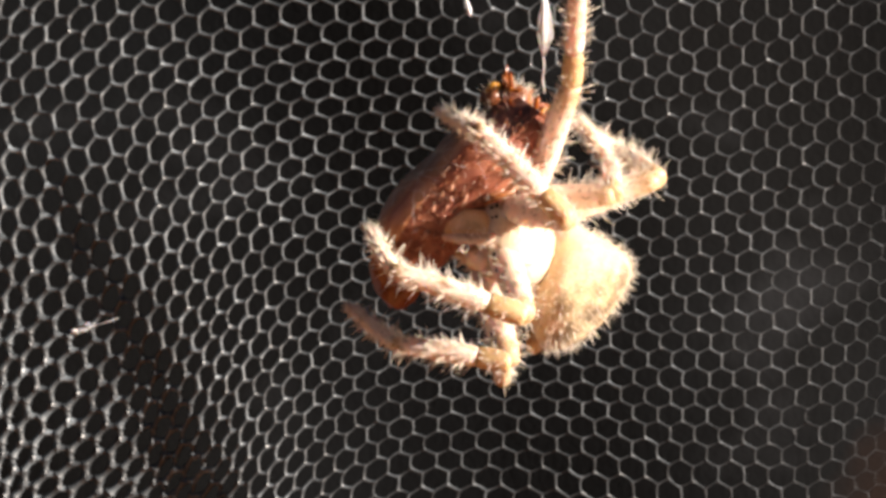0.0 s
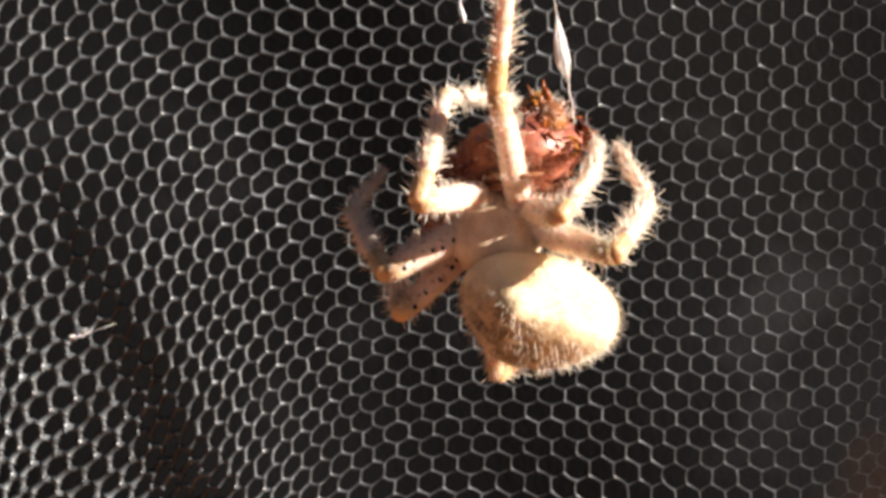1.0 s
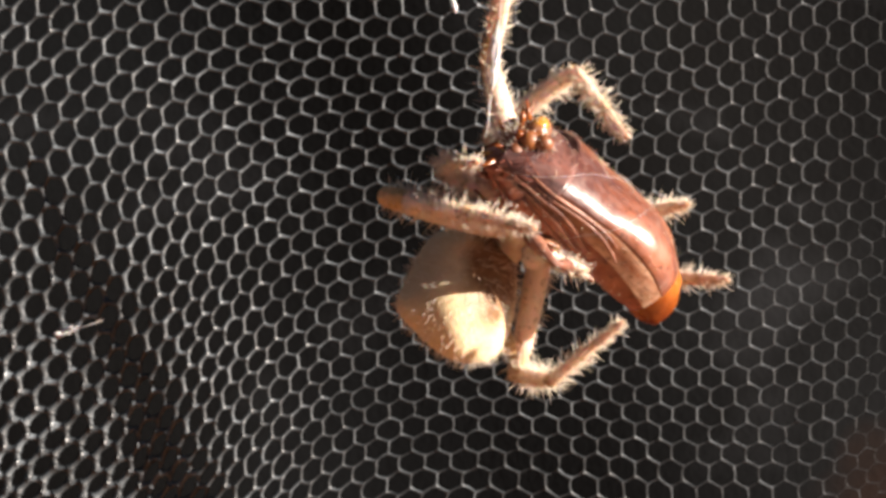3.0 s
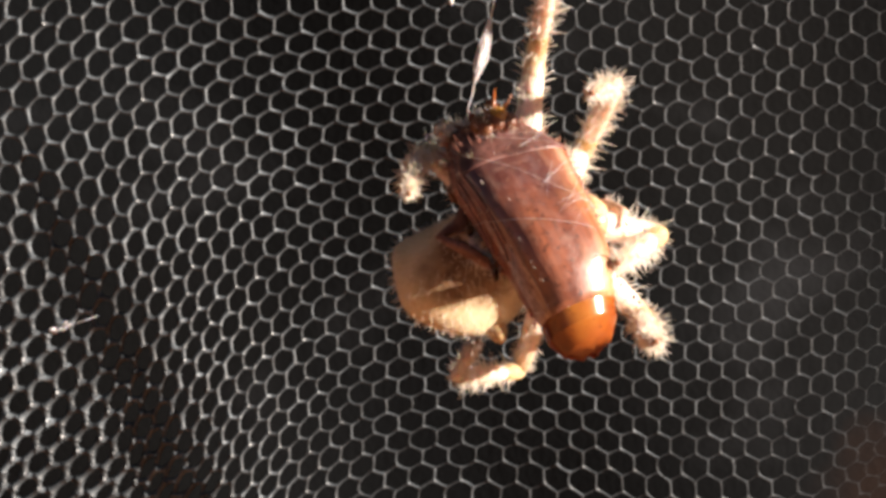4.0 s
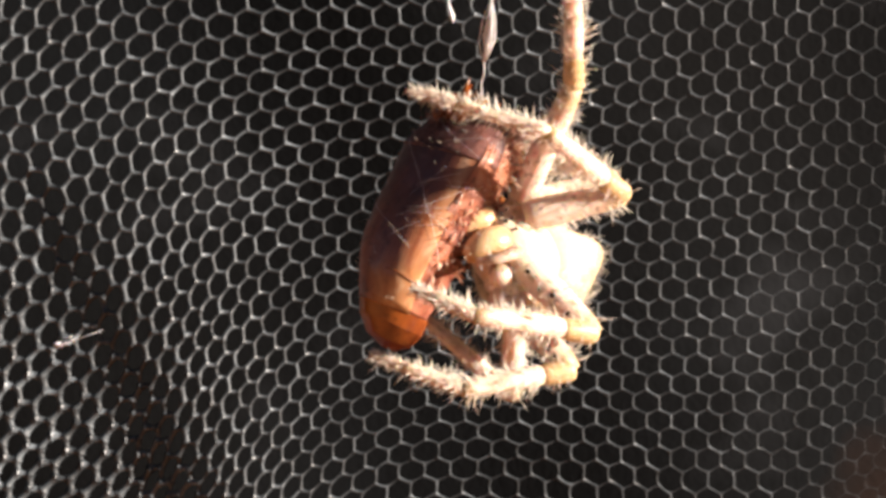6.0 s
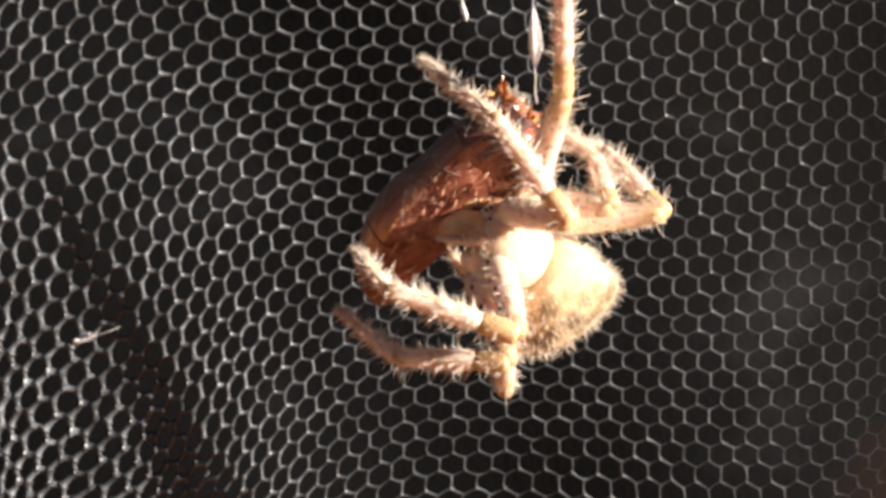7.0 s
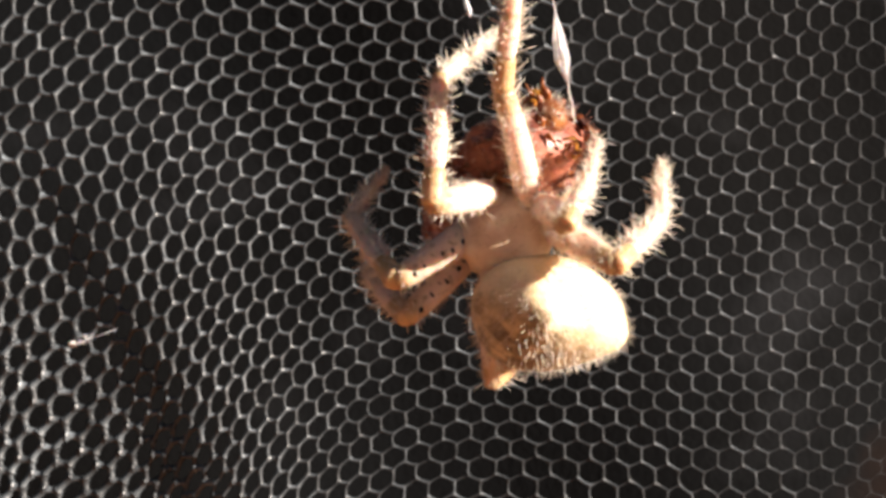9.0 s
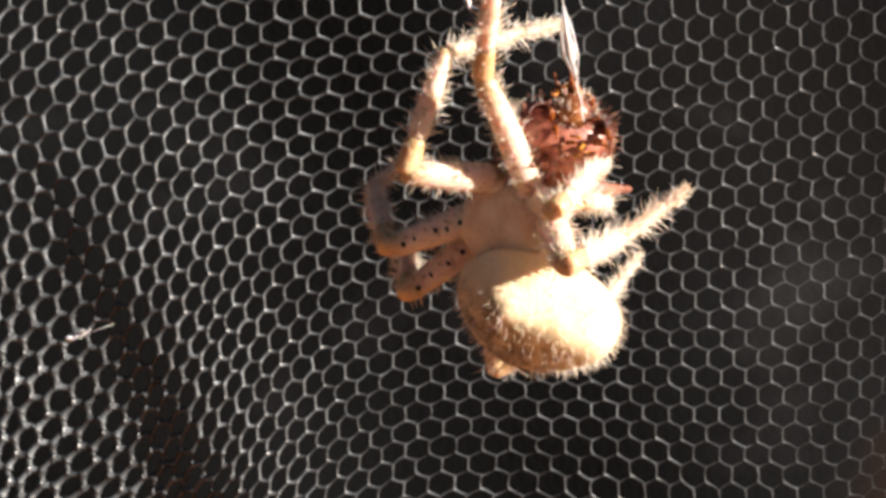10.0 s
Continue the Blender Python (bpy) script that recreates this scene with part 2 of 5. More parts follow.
M_CLOTH, _nt, _p = material("shade_black_cloth", 0.9, 0.1)
# near-black base: the shade behind the net is put into the colour
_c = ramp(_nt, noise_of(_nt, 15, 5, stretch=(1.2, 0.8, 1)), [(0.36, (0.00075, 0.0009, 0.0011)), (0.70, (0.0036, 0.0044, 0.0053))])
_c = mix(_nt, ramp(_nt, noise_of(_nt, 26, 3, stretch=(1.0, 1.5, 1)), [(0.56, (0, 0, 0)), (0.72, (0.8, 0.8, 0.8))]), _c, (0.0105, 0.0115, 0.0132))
_tc = _nt.nodes.new("ShaderNodeTexCoord")
_far = _nt.nodes.new("ShaderNodeVectorMath")
_far.operation = "DISTANCE"
_far.inputs[1].default_value = (0.0715, -0.0400, 0.0)
_nt.links.new(_tc.outputs["Object"], _far.inputs[0])
_rag = add(_nt, "ShaderNodeMath")
_rag.operation = "MULTIPLY_ADD"
_rag.inputs[1].default_value = 0.014
_nt.links.new(noise_of(_nt, 90, 5), _rag.inputs[0])
_nt.links.new(_far.outputs["Value"], _rag.inputs[2])
_stain = _nt.nodes.new("ShaderNodeMapRange")
for _k, _v in zip((1, 2, 3, 4), (0.013, 0.021, 0.85, 0.0)):
    _stain.inputs[_k].default_value = _v
_nt.links.new(_rag.outputs[0], _stain.inputs[0])
_c = mix(_nt, _stain.outputs[0], _c, (0.0115, 0.0058, 0.0040))
_nt.links.new(_c, _p.inputs["Base Color"])
bump(_nt, _p, noise_of(_nt, 900, 3), 0.4, 0.0003)

# unseen reddish ground, added to bounce warm light up into shaded sides
M_BOUNCE_GROUND, _nt, _p = material("bounce_ground", 0.95, 0.2)
_nt.links.new(ramp(_nt, noise_of(_nt, 6, 6), [(0.3, (0.30, 0.117, 0.039)), (0.7, (0.42, 0.182, 0.064))]), _p.inputs["Base Color"])
bump(_nt, _p, noise_of(_nt, 30, 6), 0.6, 0.02)


# ---- mesh helpers ----
def link_mesh(name, bm, mats, parent=None, label=""):
    me = bpy.data.meshes.new(name)
    bm.normal_update()
    bm.to_mesh(me)
    bm.free()
    for m in mats:
        me.materials.append(m)
    me.polygons.foreach_set("use_smooth", [True] * len(me.polygons))
    ob = new(name, me)
    if parent:
        ob.parent = parent
    if label:
        tagged(ob, label)
    return ob


def part(name, bm, mat, parent, label=""):
    return link_mesh(name, bm, mat if isinstance(mat, (list, tuple)) else [mat], parent, label)


def frame_along(d, hint=(0.31, 0.17, 0.93)):
    z = Vector(d).normalized()
    x = Vector(hint).cross(z)
    if x.length < 0.05:
        x = Vector((1, 0, 0)).cross(z)
    x.normalize()
    return x, z.cross(x), z


def tube(bm, pts, radii, sides=10, slot=0, flat=1.0):
    """A round, capped tube through pts (mm), with a radius (mm) at each."""
    pts = [Vector(p) for p in pts]
    rings = []
    x = None
    for k, p in enumerate(pts):
        d = pts[min(k + 1, len(pts) - 1)] - pts[max(k - 1, 0)]
        if x is None:
            x, y, z = frame_along(d)
        else:
            z = d.normalized()
            x = (x - z * x.dot(z)).normalized()
            y = z.cross(x)
        r = radii[k]
        rings.append([bm.verts.new((p + (x * math.cos(a) + y * math.sin(a) * flat) * r) * MM)
                      for a in (2 * math.pi * s / sides for s in range(sides))])
    for r0, r1 in zip(rings, rings[1:]):
        for s in range(sides):
            bm.faces.new((r0[s], r0[(s + 1) % sides], r1[(s + 1) % sides], r1[s])).material_index = slot
    for ring, flip in ((rings[0], True), (rings[-1], False)):
        bm.faces.new(ring[::-1] if flip else ring).material_index = slot


def hair(bm, root, way, length, thick, slot=1, bend=0.25):
    """A bristle: a thin three-sided spike with one bend."""
    root, way = Vector(root), Vector(way).normalized()
    x, y, _ = frame_along(way)
    side = (x * random.uniform(-1, 1) + y * random.uniform(-1, 1)) * bend * length
    rings = []
    for at, r in ((0.0, thick), (0.55, thick * 0.7)):
        c = root + way * length * at + side * at * at
        rings.append([bm.verts.new((c + (x * math.cos(a) + y * math.sin(a)) * r) * MM) for a in (0, 2.094, 4.189)])
    top = bm.verts.new((root + way * length + side) * MM)
    for s in range(3):
        bm.faces.new((rings[0][s], rings[0][(s + 1) % 3], rings[1][(s + 1) % 3], rings[1][s])).material_index = slot
        bm.faces.new((rings[1][s], rings[1][(s + 1) % 3], top)).material_index = slot


def blob(bm, centre, axes, radii, rows=20, cols=28, slot=0, shape=None):
    """An egg round centre (mm); axes: three unit vectors; shape(u, v, w) bends the unit ball."""
    grid = []
    for r in range(1, rows):
        lat = math.pi * (r / rows - 0.5)
        ring = []
        for c in range(cols):
            lon = 2 * math.pi * c / cols
            q = (math.cos(lat) * math.cos(lon), math.cos(lat) * math.sin(lon), math.sin(lat))
            q = shape(*q) if shape else q
            ring.append(bm.verts.new((centre + sum((axes[k] * radii[k] * q[k] for k in range(3)), Vector())) * MM))
        grid.append(ring)
    ends = []
    for s in (-1, 1):
        q = shape(0, 0, s) if shape else (0, 0, s)
        ends.append(bm.verts.new((centre + sum((axes[k] * radii[k] * q[k] for k in range(3)), Vector())) * MM))
    for r0, r1 in zip(grid, grid[1:]):
        for c in range(cols):
            bm.faces.new((r0[c], r0[(c + 1) % cols], r1[(c + 1) % cols], r1[c])).material_index = slot
    for c in range(cols):
        bm.faces.new((ends[0], grid[0][(c + 1) % cols], grid[0][c])).material_index = slot
        bm.faces.new((ends[1], grid[-1][c], grid[-1][(c + 1) % cols])).material_index = slot


def fur(bm, count, length, thick, lean=Vector((0, 0, 0)), keep=None, slot=1, spread=0.35):
    """Bristles on the faces that bm has so far, even by area."""
    bm.normal_update()
    faces = [f for f in bm.faces if f.material_index == 0]
    sizes = [f.calc_area() for f in faces]
    for f in random.choices(faces, sizes, k=count):
        a, b, c = (v.co for v in f.verts[:3])
        s, t = random.random(), random.random()
        if s + t > 1:
            s, t = 1 - s, 1 - t
        at = (a + (b - a) * s + (c - a) * t) / MM
        n = f.normal.copy()
        if keep and not keep(at, n):
            continue
        way = n + lean + Vector([random.gauss(0, spread) for _ in range(3)])
        hair(bm, at - n * 0.02, way, length * random.uniform(0.55, 1.25), thick)


# ---- the setting ----
TILT = 25.62          # the net leans back, square to the view
NET_AT = Vector((-0.00606, 0.04531, -0.02115))
NET_POSE = Matrix.Translation(NET_AT) @ pose(0, 0, 0, 90 - TILT)
SPAN = 46.788            # mm of net to one unit of the cell map
# cell counts across and down as smooth functions of the place on the net
CELL_I = (8.453, -11.616, -1.461, -1.020, 0.209, -1.192, 6.582, 14.487, 4.420, 16.022, 1.015, -0.595, -6.179, 11.391, 10.417, -26.383, -4.163, 0.735, -1.237, -2.538, 7.427, -1.609, -13.654, -5.883, 2.361, 6.540, -3.404, 8.943, 3.764, -13.053, -0.331, 1.432, 14.190, -1.366, -5.144, -5.217, -13.271, 1.123, -3.603, 0.614, -0.622, -9.570, 2.836, 7.106, -0.177)
CELL_J = (13.969, 24.159, 0.331, 4.538, -0.518, -12.834, 7.659, -8.289, -6.835, 0.841, 1.121, 4.964, -1.114, 6.557, -6.176, -31.828, -22.219, -4.758, -17.211, 6.278, -0.260, -19.681, 20.134, 24.116, 10.380, 13.717, -14.837, -8.083, 13.417, 36.124, -2.836, 19.493, -6.528, -3.949, 5.980, -11.444, -25.358, 8.242, -3.029, 9.616, -7.168, 3.125, 4.519, 14.035, -5.284)
POWERS = [(a, b) for a in range(9) for b in range(9 - a)]


def cells_at(x, y):
    """Cell numbers and their slopes at places x, y of the net; straight on beyond the patch that is stretched unevenly."""
    cx, cy = np.clip(x, -1.0, 1.0), np.clip(y, -0.56, 0.56)
    out = []
    for co in (CELL_I, CELL_J):
        f = sum(c * cx ** a * cy ** b for c, (a, b) in zip(co, POWERS))
        fx = sum(c * a * cx ** max(a - 1, 0) * cy ** b for c, (a, b) in zip(co, POWERS))
        fy = sum(c * b * cx ** a * cy ** max(b - 1, 0) for c, (a, b) in zip(co, POWERS))
        out.append((f + fx * (x - cx) + fy * (y - cy), fx, fy))
    return out


def net_place(i, j):
    """The place on the net of cell number i, j, by Newton's steps."""
    x = (i - 8.5) / 16.4 + 0.45 * (j - 14) / 24.4
    y = (j - 14) / 24.4 - 0.05 * x
    for _ in range(40):
        (f, fx, fy), (g, gx, gy) = cells_at(x, y)
        df, dg = i - f, j - g
        det = fx * gy - fy * gx
        x = x + np.clip((gy * df - fy * dg) / det, -0.2, 0.2) * 0.8
        y = y + np.clip((fx * dg - gx * df) / det, -0.2, 0.2) * 0.8
    return x, y


def fold(x, y):
    """How far the net bulges towards the front (mm), with one long crease and slack waves."""
    s = (x + 0.68) * 0.89 - (y + 0.03) * 0.455          # across the crease
    along = (x + 0.68) * 0.455 + (y + 0.03) * 0.89
    grow = 1 / (1 + np.exp(-(along + 0.30) * 7))
    z = 4.0 * grow * np.exp(-((s + 0.035) / np.where(s < -0.035, 0.105, 0.25)) ** 2)
    s2 = (x + 1.02) * 0.80 - (y + 0.05) * 0.60
    z = z + 0.7 * np.exp(-((s2 - 0.02) / 0.10) ** 2)
    z = z + 1.9 * (0.5 + 0.5 * np.tanh((x + 0.17) / 0.20)) * np.exp(-((y - 0.47) / 0.24) ** 2)      # slack below
    c = np.clip(x, -1.5, 1.5)
    z = z + 0.7 * np.sin(3.1 * x - 2.0 * y + 0.6) + 1.5 * c + 2.6 * c * c
    return z


def build_net():
    n = 64
    I, J = np.meshgrid(np.arange(-n, n + 24), np.arange(-36, 70), indexing="ij")
    x, y = net_place(I + 0.0, J + 0.0)
    ok = (np.abs(x) < 2.2) & (np.abs(y) < 1.5)
    u, v = x * SPAN, -y * SPAN
    z = fold(x, y)
    k = 1 - z / 135.11
    P = np.stack([u * k, v * k, z], -1)
    P = P + np.random.default_rng(4).normal(0, 0.092, P.shape)
    # corners: between cells (i,j) (i+1,j) (i,j+1), and (i+1,j) (i,j+1) (i+1,j+1)
    A = (P[:-1, :-1] + P[1:, :-1] + P[:-1, 1:]) / 3
    B = (P[1:, :-1] + P[:-1, 1:] + P[1:, 1:]) / 3
    okA = ok[:-1, :-1] & ok[1:, :-1] & ok[:-1, 1:]
    okB = ok[1:, :-1] & ok[:-1, 1:] & ok[1:, 1:]
    ends = []
    for a0, b0, sa, sb in ((A, B, okA, okB), (A[1:], B[:-1], okA[1:], okB[:-1]), (A[:, 1:], B[:, :-1], okA[:, 1:], okB[:, :-1])):
        good = sa & sb
        ends.append(np.stack([a0[good], b0[good]], 1))
    double = np.concatenate([np.full(len(e), k == 0) for k, e in enumerate(ends)])      # one of the three ways is knitted double
    ends = np.concatenate(ends)
    rng = np.random.default_rng(9)
    sides, rings = 6, (0.0, 0.2, 0.5, 0.8, 1.0)
    fat = (1.75, 1.08, 0.90, 1.08, 1.75)
    d = ends[:, 1] - ends[:, 0]
    d = d / np.linalg.norm(d, axis=1, keepdims=True)
    up = np.array([0.0, 0.0, 1.0])
    side = np.cross(d, up)
    side /= np.linalg.norm(side, axis=1, keepdims=True)
    top = np.cross(side, d)
    mid = ends.mean(1) / SPAN
    low = -mid[:, 1]
    thin = np.clip((mid[:, 0] + 0.55 + 0.35 * low) / 1.4, 0, 1.15) + 0.5 * np.clip((mid[:, 0] - 0.86) / 0.12, 0, 1)      # finer to the right and at that edge: dimmer light put into the thickness
    slack = np.clip((low * 0.95 - mid[:, 0] * 0.8 - 0.40) / 0.6, 0, 1)      # thicker where it hangs slack
    # thinned again low down, where shade is put into the strand radius
    rad = 0.154 * (1.07 - 0.54 * thin + 0.85 * slack) * (1 - 0.30 * np.exp(-((mid[:, 0] + 0.15) / 0.35) ** 2 - ((low - 0.44) / 0.22) ** 2)) * (1 - 0.10 * np.clip(mid[:, 0] - 0.1, 0, 0.8) * np.clip(low * 2 + 0.6, 0, 1)) * rng.uniform(0.85, 1.18, len(ends))
    rad = rad * np.interp(mid[:, 0], (-0.95, -0.6, -0.25, 0.25, 0.6, 0.95), (1.18, 1.08, 0.88, 0.93, 0.97, 0.92)) * (1 - 0.14 * np.clip((mid[:, 0] - 0.35) / 0.3, 0, 1) * np.clip(low * 2.5, 0, 1))
    rightwards = np.clip((mid[:, 0] + 0.75) / 0.9, 0, 1)
    rad = rad * np.where(double, 1.06 + 0.18 * rightwards, 1.06 - 0.12 * rightwards)
    sag = rng.normal(0, 0.06, (len(ends), 1))
    verts = np.zeros((len(ends), len(rings), sides, 3))
    for r, (at, f) in enumerate(zip(rings, fat)):
        c = ends[:, 0] * (1 - at) + ends[:, 1] * at + (side * sag + top * sag) * 4 * at * (1 - at)
        for s in range(sides):
            a = 2 * math.pi * s / sides
            verts[:, r, s] = c + (side * math.cos(a) + top * math.sin(a) * 0.8) * (rad * f)[:, None]
    base = np.arange(len(ends))[:, None] * len(rings) * sides
    faces = []
    for r in range(len(rings) - 1):
        for s in range(sides):
            t = (s + 1) % sides
            quad = np.array([r * sides + s, r * sides + t, (r + 1) * sides + t, (r + 1) * sides + s])
            faces.append(base + quad)
    me = bpy.data.meshes.new("insect_net")
    me.from_pydata((verts.reshape(-1, 3) * MM).tolist(), [], np.concatenate(faces).tolist())
    me.materials.append(M_NET)
    me.materials.append(M_NET_DOUBLE)
    slots = np.tile(double.astype(np.int32), (len(rings) - 1) * sides)
    me.polygons.foreach_set("material_index", slots)
    me.polygons.foreach_set("use_smooth", [True] * len(me.polygons))
    ob = new("insect_net", me)
    ob.matrix_world = NET_POSE
    return tagged(ob, "grey-black hexagonal mesh insect netting, slack with a crease", "netting", kind="stuff")


def net_spot(px, py, lift=0.0):
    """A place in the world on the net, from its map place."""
    x, y = (px - 784) / 784, (py - 441) / 784
    z = float(fold(np.array(x), np.array(y)))
    k = 1 - z / 135.11
    return NET_POSE @ (Vector((x * SPAN * k, -y * SPAN * k, z + lift)) * MM)


def build_setting():
    bm = bmesh.new()
    n = 150
    rows = []
    for a in range(n + 1):
        row = []
        for b in range(n + 1):
            x, y = (a / n - 0.5) * 1900, (b / n - 0.30) * 1100
            z = 3.0 * math.sin(x * 0.06 + y * 0.03) + 2.0 * math.sin(y * 0.05 - x * 0.02)
            row.append(bm.verts.new((x * MM, y * MM, z * MM)))
        rows.append(row)
    for a in range(n):
        for b in range(n):
            bm.faces.new((rows[a][b], rows[a + 1][b], rows[a + 1][b + 1], rows[a][b + 1]))
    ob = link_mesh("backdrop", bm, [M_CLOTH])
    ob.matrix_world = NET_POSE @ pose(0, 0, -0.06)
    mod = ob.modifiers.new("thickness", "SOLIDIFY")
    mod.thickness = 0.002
    tagged(ob, "black backdrop cloth hanging behind the net, shade put into its colour", "cloth", kind="structure")
    bm = bmesh.new()
    bmesh.ops.create_grid(bm, x_segments=40, y_segments=40, size=400)
    g = link_mesh("ground", bm, [M_BOUNCE_GROUND])
    g.location = (0, 0, -1.1)
    tagged(g, "unseen reddish-brown ground far below the net, added for warm bounce light", "ground", kind="structure")


# ---- the spider ----
PX = 1 / 26.6       # mm


def V(x, y, z):
    return Vector((x, y, z)) * PX


spider = tagged(new("spider"), "cream-coloured hairy orb-weaver spider hanging by one leg, gripping its prey", "spider")
FORE = Vector((0.38, -0.58, 0.72)).normalized()
BACK = (Vector((0.1, 0.8, 0.55)) - FORE * FORE.dot(Vector((0.1, 0.8, 0.55)))).normalized()
SIDE = FORE.cross(BACK)


def build_spider_body():
    # carapace: pear-shaped, narrower in front
    def pear(u, v, w):
        k = 1 - 0.13 * max(w, 0) - 0.04 * max(-w, 0)
        groove = 0.10 * math.exp(-((u / 0.16) ** 2)) * max(0.0, 1 - abs(w + 0.25) * 2) if v > 0 else 0
        return u * k, v * (k - groove) * (1.0 if v > 0 else 0.8), w

    bm = bmesh.new()
    c = V(46, -22, 62)
    blob(bm, c - SIDE * 9 * PX - FORE * 8 * PX, (SIDE, BACK, FORE), (86 * PX, 60 * PX, 90 * PX), 26, 34, 0, pear)
    fur(bm, 420, 0.42, 0.014, lean=FORE * 0.5)
    ceph = part("cephalothorax", bm, [M_CARAPACE, M_SETA], spider, "tan carapace with short pale hairs")
    # a thin dark tube paints in the soft shade of the groove
    bm = bmesh.new()
    tube(bm, [c + (-SIDE * (74 + 5 * math.sin(t * 3.1)) + BACK * (26 - 4 * t) + FORE * (22 - 52 * t)) * PX for t in (0, 0.2, 0.4, 0.6, 0.8, 1)],
         [0.015, 0.04, 0.06, 0.06, 0.04, 0.015], 7)
    part("fovea", bm, M_DARK, ceph, "thin dark line for the shade of a groove at the carapace edge")
    for sx in (-1, 1):
        for k, (a, b) in enumerate(((0.22, 0.62), (0.2, 0.35), (0.62, 0.5), (0.6, 0.3))):
            bm = bmesh.new()
            p = c + SIDE * (sx * a * 46 * PX) + BACK * (b * 40 * PX) + FORE * (84 - 16 * a) * PX
            blob(bm, p, (SIDE, BACK, FORE), (0.12, 0.12, 0.12), 6, 8)
            part("eye", bm, M_DARK, ceph, "small black eye")
        # jaw and feeler
        bm = bmesh.new()
        p = c + FORE * 58 * PX - BACK * 8 * PX + SIDE * (sx * 27 * PX)
        tube(bm, [p, p + FORE * 14 * PX - BACK * 8 * PX, p + FORE * 26 * PX - BACK * 26 * PX, p + FORE * 33 * PX - BACK * 52 * PX, p + FORE * 34 * PX - BACK * 68 * PX],
             [0.80, 1.06, 1.12, 0.86, 0.44], 16)
        fur(bm, 70, 0.45, 0.015, lean=-BACK)
        jaw = part("chelicera", bm, [M_JAW, M_SETA], spider, "smooth orange-amber jaw")
        bm = bmesh.new()
        q = p + FORE * 33 * PX - BACK * 62 * PX
        tube(bm, [q, q - BACK * 0.5 - SIDE * sx * 0.2, q - BACK * 0.8 - SIDE * sx * 0.55], [0.2, 0.14, 0.03], 7)
        part("fang", bm, M_DARK, jaw, "dark curved fang")
        bm = bmesh.new()
        p = c + FORE * 50 * PX + SIDE * (sx * 44 * PX)
        pts = [p, p + SIDE * sx * 30 * PX + FORE * 30 * PX, p + SIDE * sx * 34 * PX + FORE * 58 * PX - BACK * 30 * PX,
               p + SIDE * sx * 16 * PX + FORE * 62 * PX - BACK * 62 * PX]
        tube(bm, pts, [0.36, 0.40, 0.34, 0.2], 10)
        fur(bm, 60, 0.6, 0.02)
        part("pedipalp", bm, [M_TARSUS, M_SETA], spider)
    bm = bmesh.new()
    blob(bm, c - (BACK * 52 + FORE * 12) * PX, (SIDE, BACK, FORE), (60 * PX, 34 * PX, 62 * PX), 16, 24)
    fur(bm, 120, 0.45, 0.015)
    part("sternum", bm, [M_CARAPACE, M_SETA], spider)
    for sx in (-1, 1):
        for fore, out in ((40, 44), (12, 56), (-16, 56), (-42, 44)):
            bm = bmesh.new()
            way = (SIDE * sx - BACK * 0.45 + FORE * fore * 0.012).normalized()
            p = c + (SIDE * (sx * out - 9) - BACK * 46 + FORE * (fore - 8)) * PX
            tube(bm, [p - way * 16 * PX, p, p + way * 18 * PX, p + way * 26 * PX], [0.72, 0.86, 0.78, 0.4], 14)
            fur(bm, 40, 0.42, 0.015)
            part("hip", bm, [M_FEMUR, M_SETA], spider, "swollen pale leg base")
    bm = bmesh.new()
    tube(bm, [V(34, 4, 18), V(16, 26, -12)], [0.9, 1.0], 12)
    part("pedicel", bm, [M_CARAPACE], spider)

    # abdomen: two humped shoulders above, tapering to the spinnerets below
    def egg(u, v, w):
        # u across, v outwards from the prey, w up
        ring = max(1 - w * w, 0.0) ** 0.5
        a = math.atan2(v, u)
        p = 1.86 if w > 0 else 1.60
        r = max(1 - abs(w) ** p, 0.0) ** (1 / p)
        cu, cv = math.cos(a), math.sin(a)
        k = (abs(cu) ** 1.88 + abs(cv) ** 1.88) ** (1 / 1.88)
        ru, rv = (r * cu / k, r * cv / k) if ring > 0.001 else (0.0, 0.0)
        x = ru * (1 + 0.161 * w) * 152.9
        y = rv * (1 + 0.116 * w) * (106.2 if rv > 0 else 57.8) + -22.6 * w
        z = w * 115.9
        for s in (-1, 1):
            g = 58.4 * math.exp(-((ru - s * 0.409) / 0.3) ** 2 - ((w - 0.530) / 0.3) ** 2) * min(max(rv * 6 + 0.5, 0.0), 1.0)
            x, y, z = x + s * 0.55 * g, y + 0.62 * g, z + 0.55 * g
        return x * PX, y * PX, z * PX

    bm = bmesh.new()
    ax = (Vector((0.925, 0.137, 0.354)), Vector((0.018, 0.911, -0.413)), Vector((-0.378, 0.385, 0.842)))
    c = V(-28.8, 39.4, -80.2)
    # a taut skin over that form: in each direction, the nearest of its bounding planes
    form = []
    for k in range(33):
        lat = math.pi * (k / 32 - 0.5)
        for j in range(48):
            lon = 2 * math.pi * j / 48
            form.append(egg(math.cos(lat) * math.cos(lon), math.cos(lat) * math.sin(lon), math.sin(lat)))
    form = np.array(form)
    mid = (form.max(0) + form.min(0)) / 2
    k = np.arange(1500) + 0.5
    lat, lon = np.arccos(1 - 2 * k / 1500), math.pi * (1 + 5 ** 0.5) * k
    planes = np.stack([np.cos(lon) * np.sin(lat), np.sin(lon) * np.sin(lat), np.cos(lat)], 1)
    reach = (planes @ (form - mid).T).max(1)

    def skin(u, v, w):
        near = planes @ np.array((u, v, w))
        r = float((reach[near > 0.05] / near[near > 0.05]).min())
        return tuple(mid + r * np.array((u, v, w)))

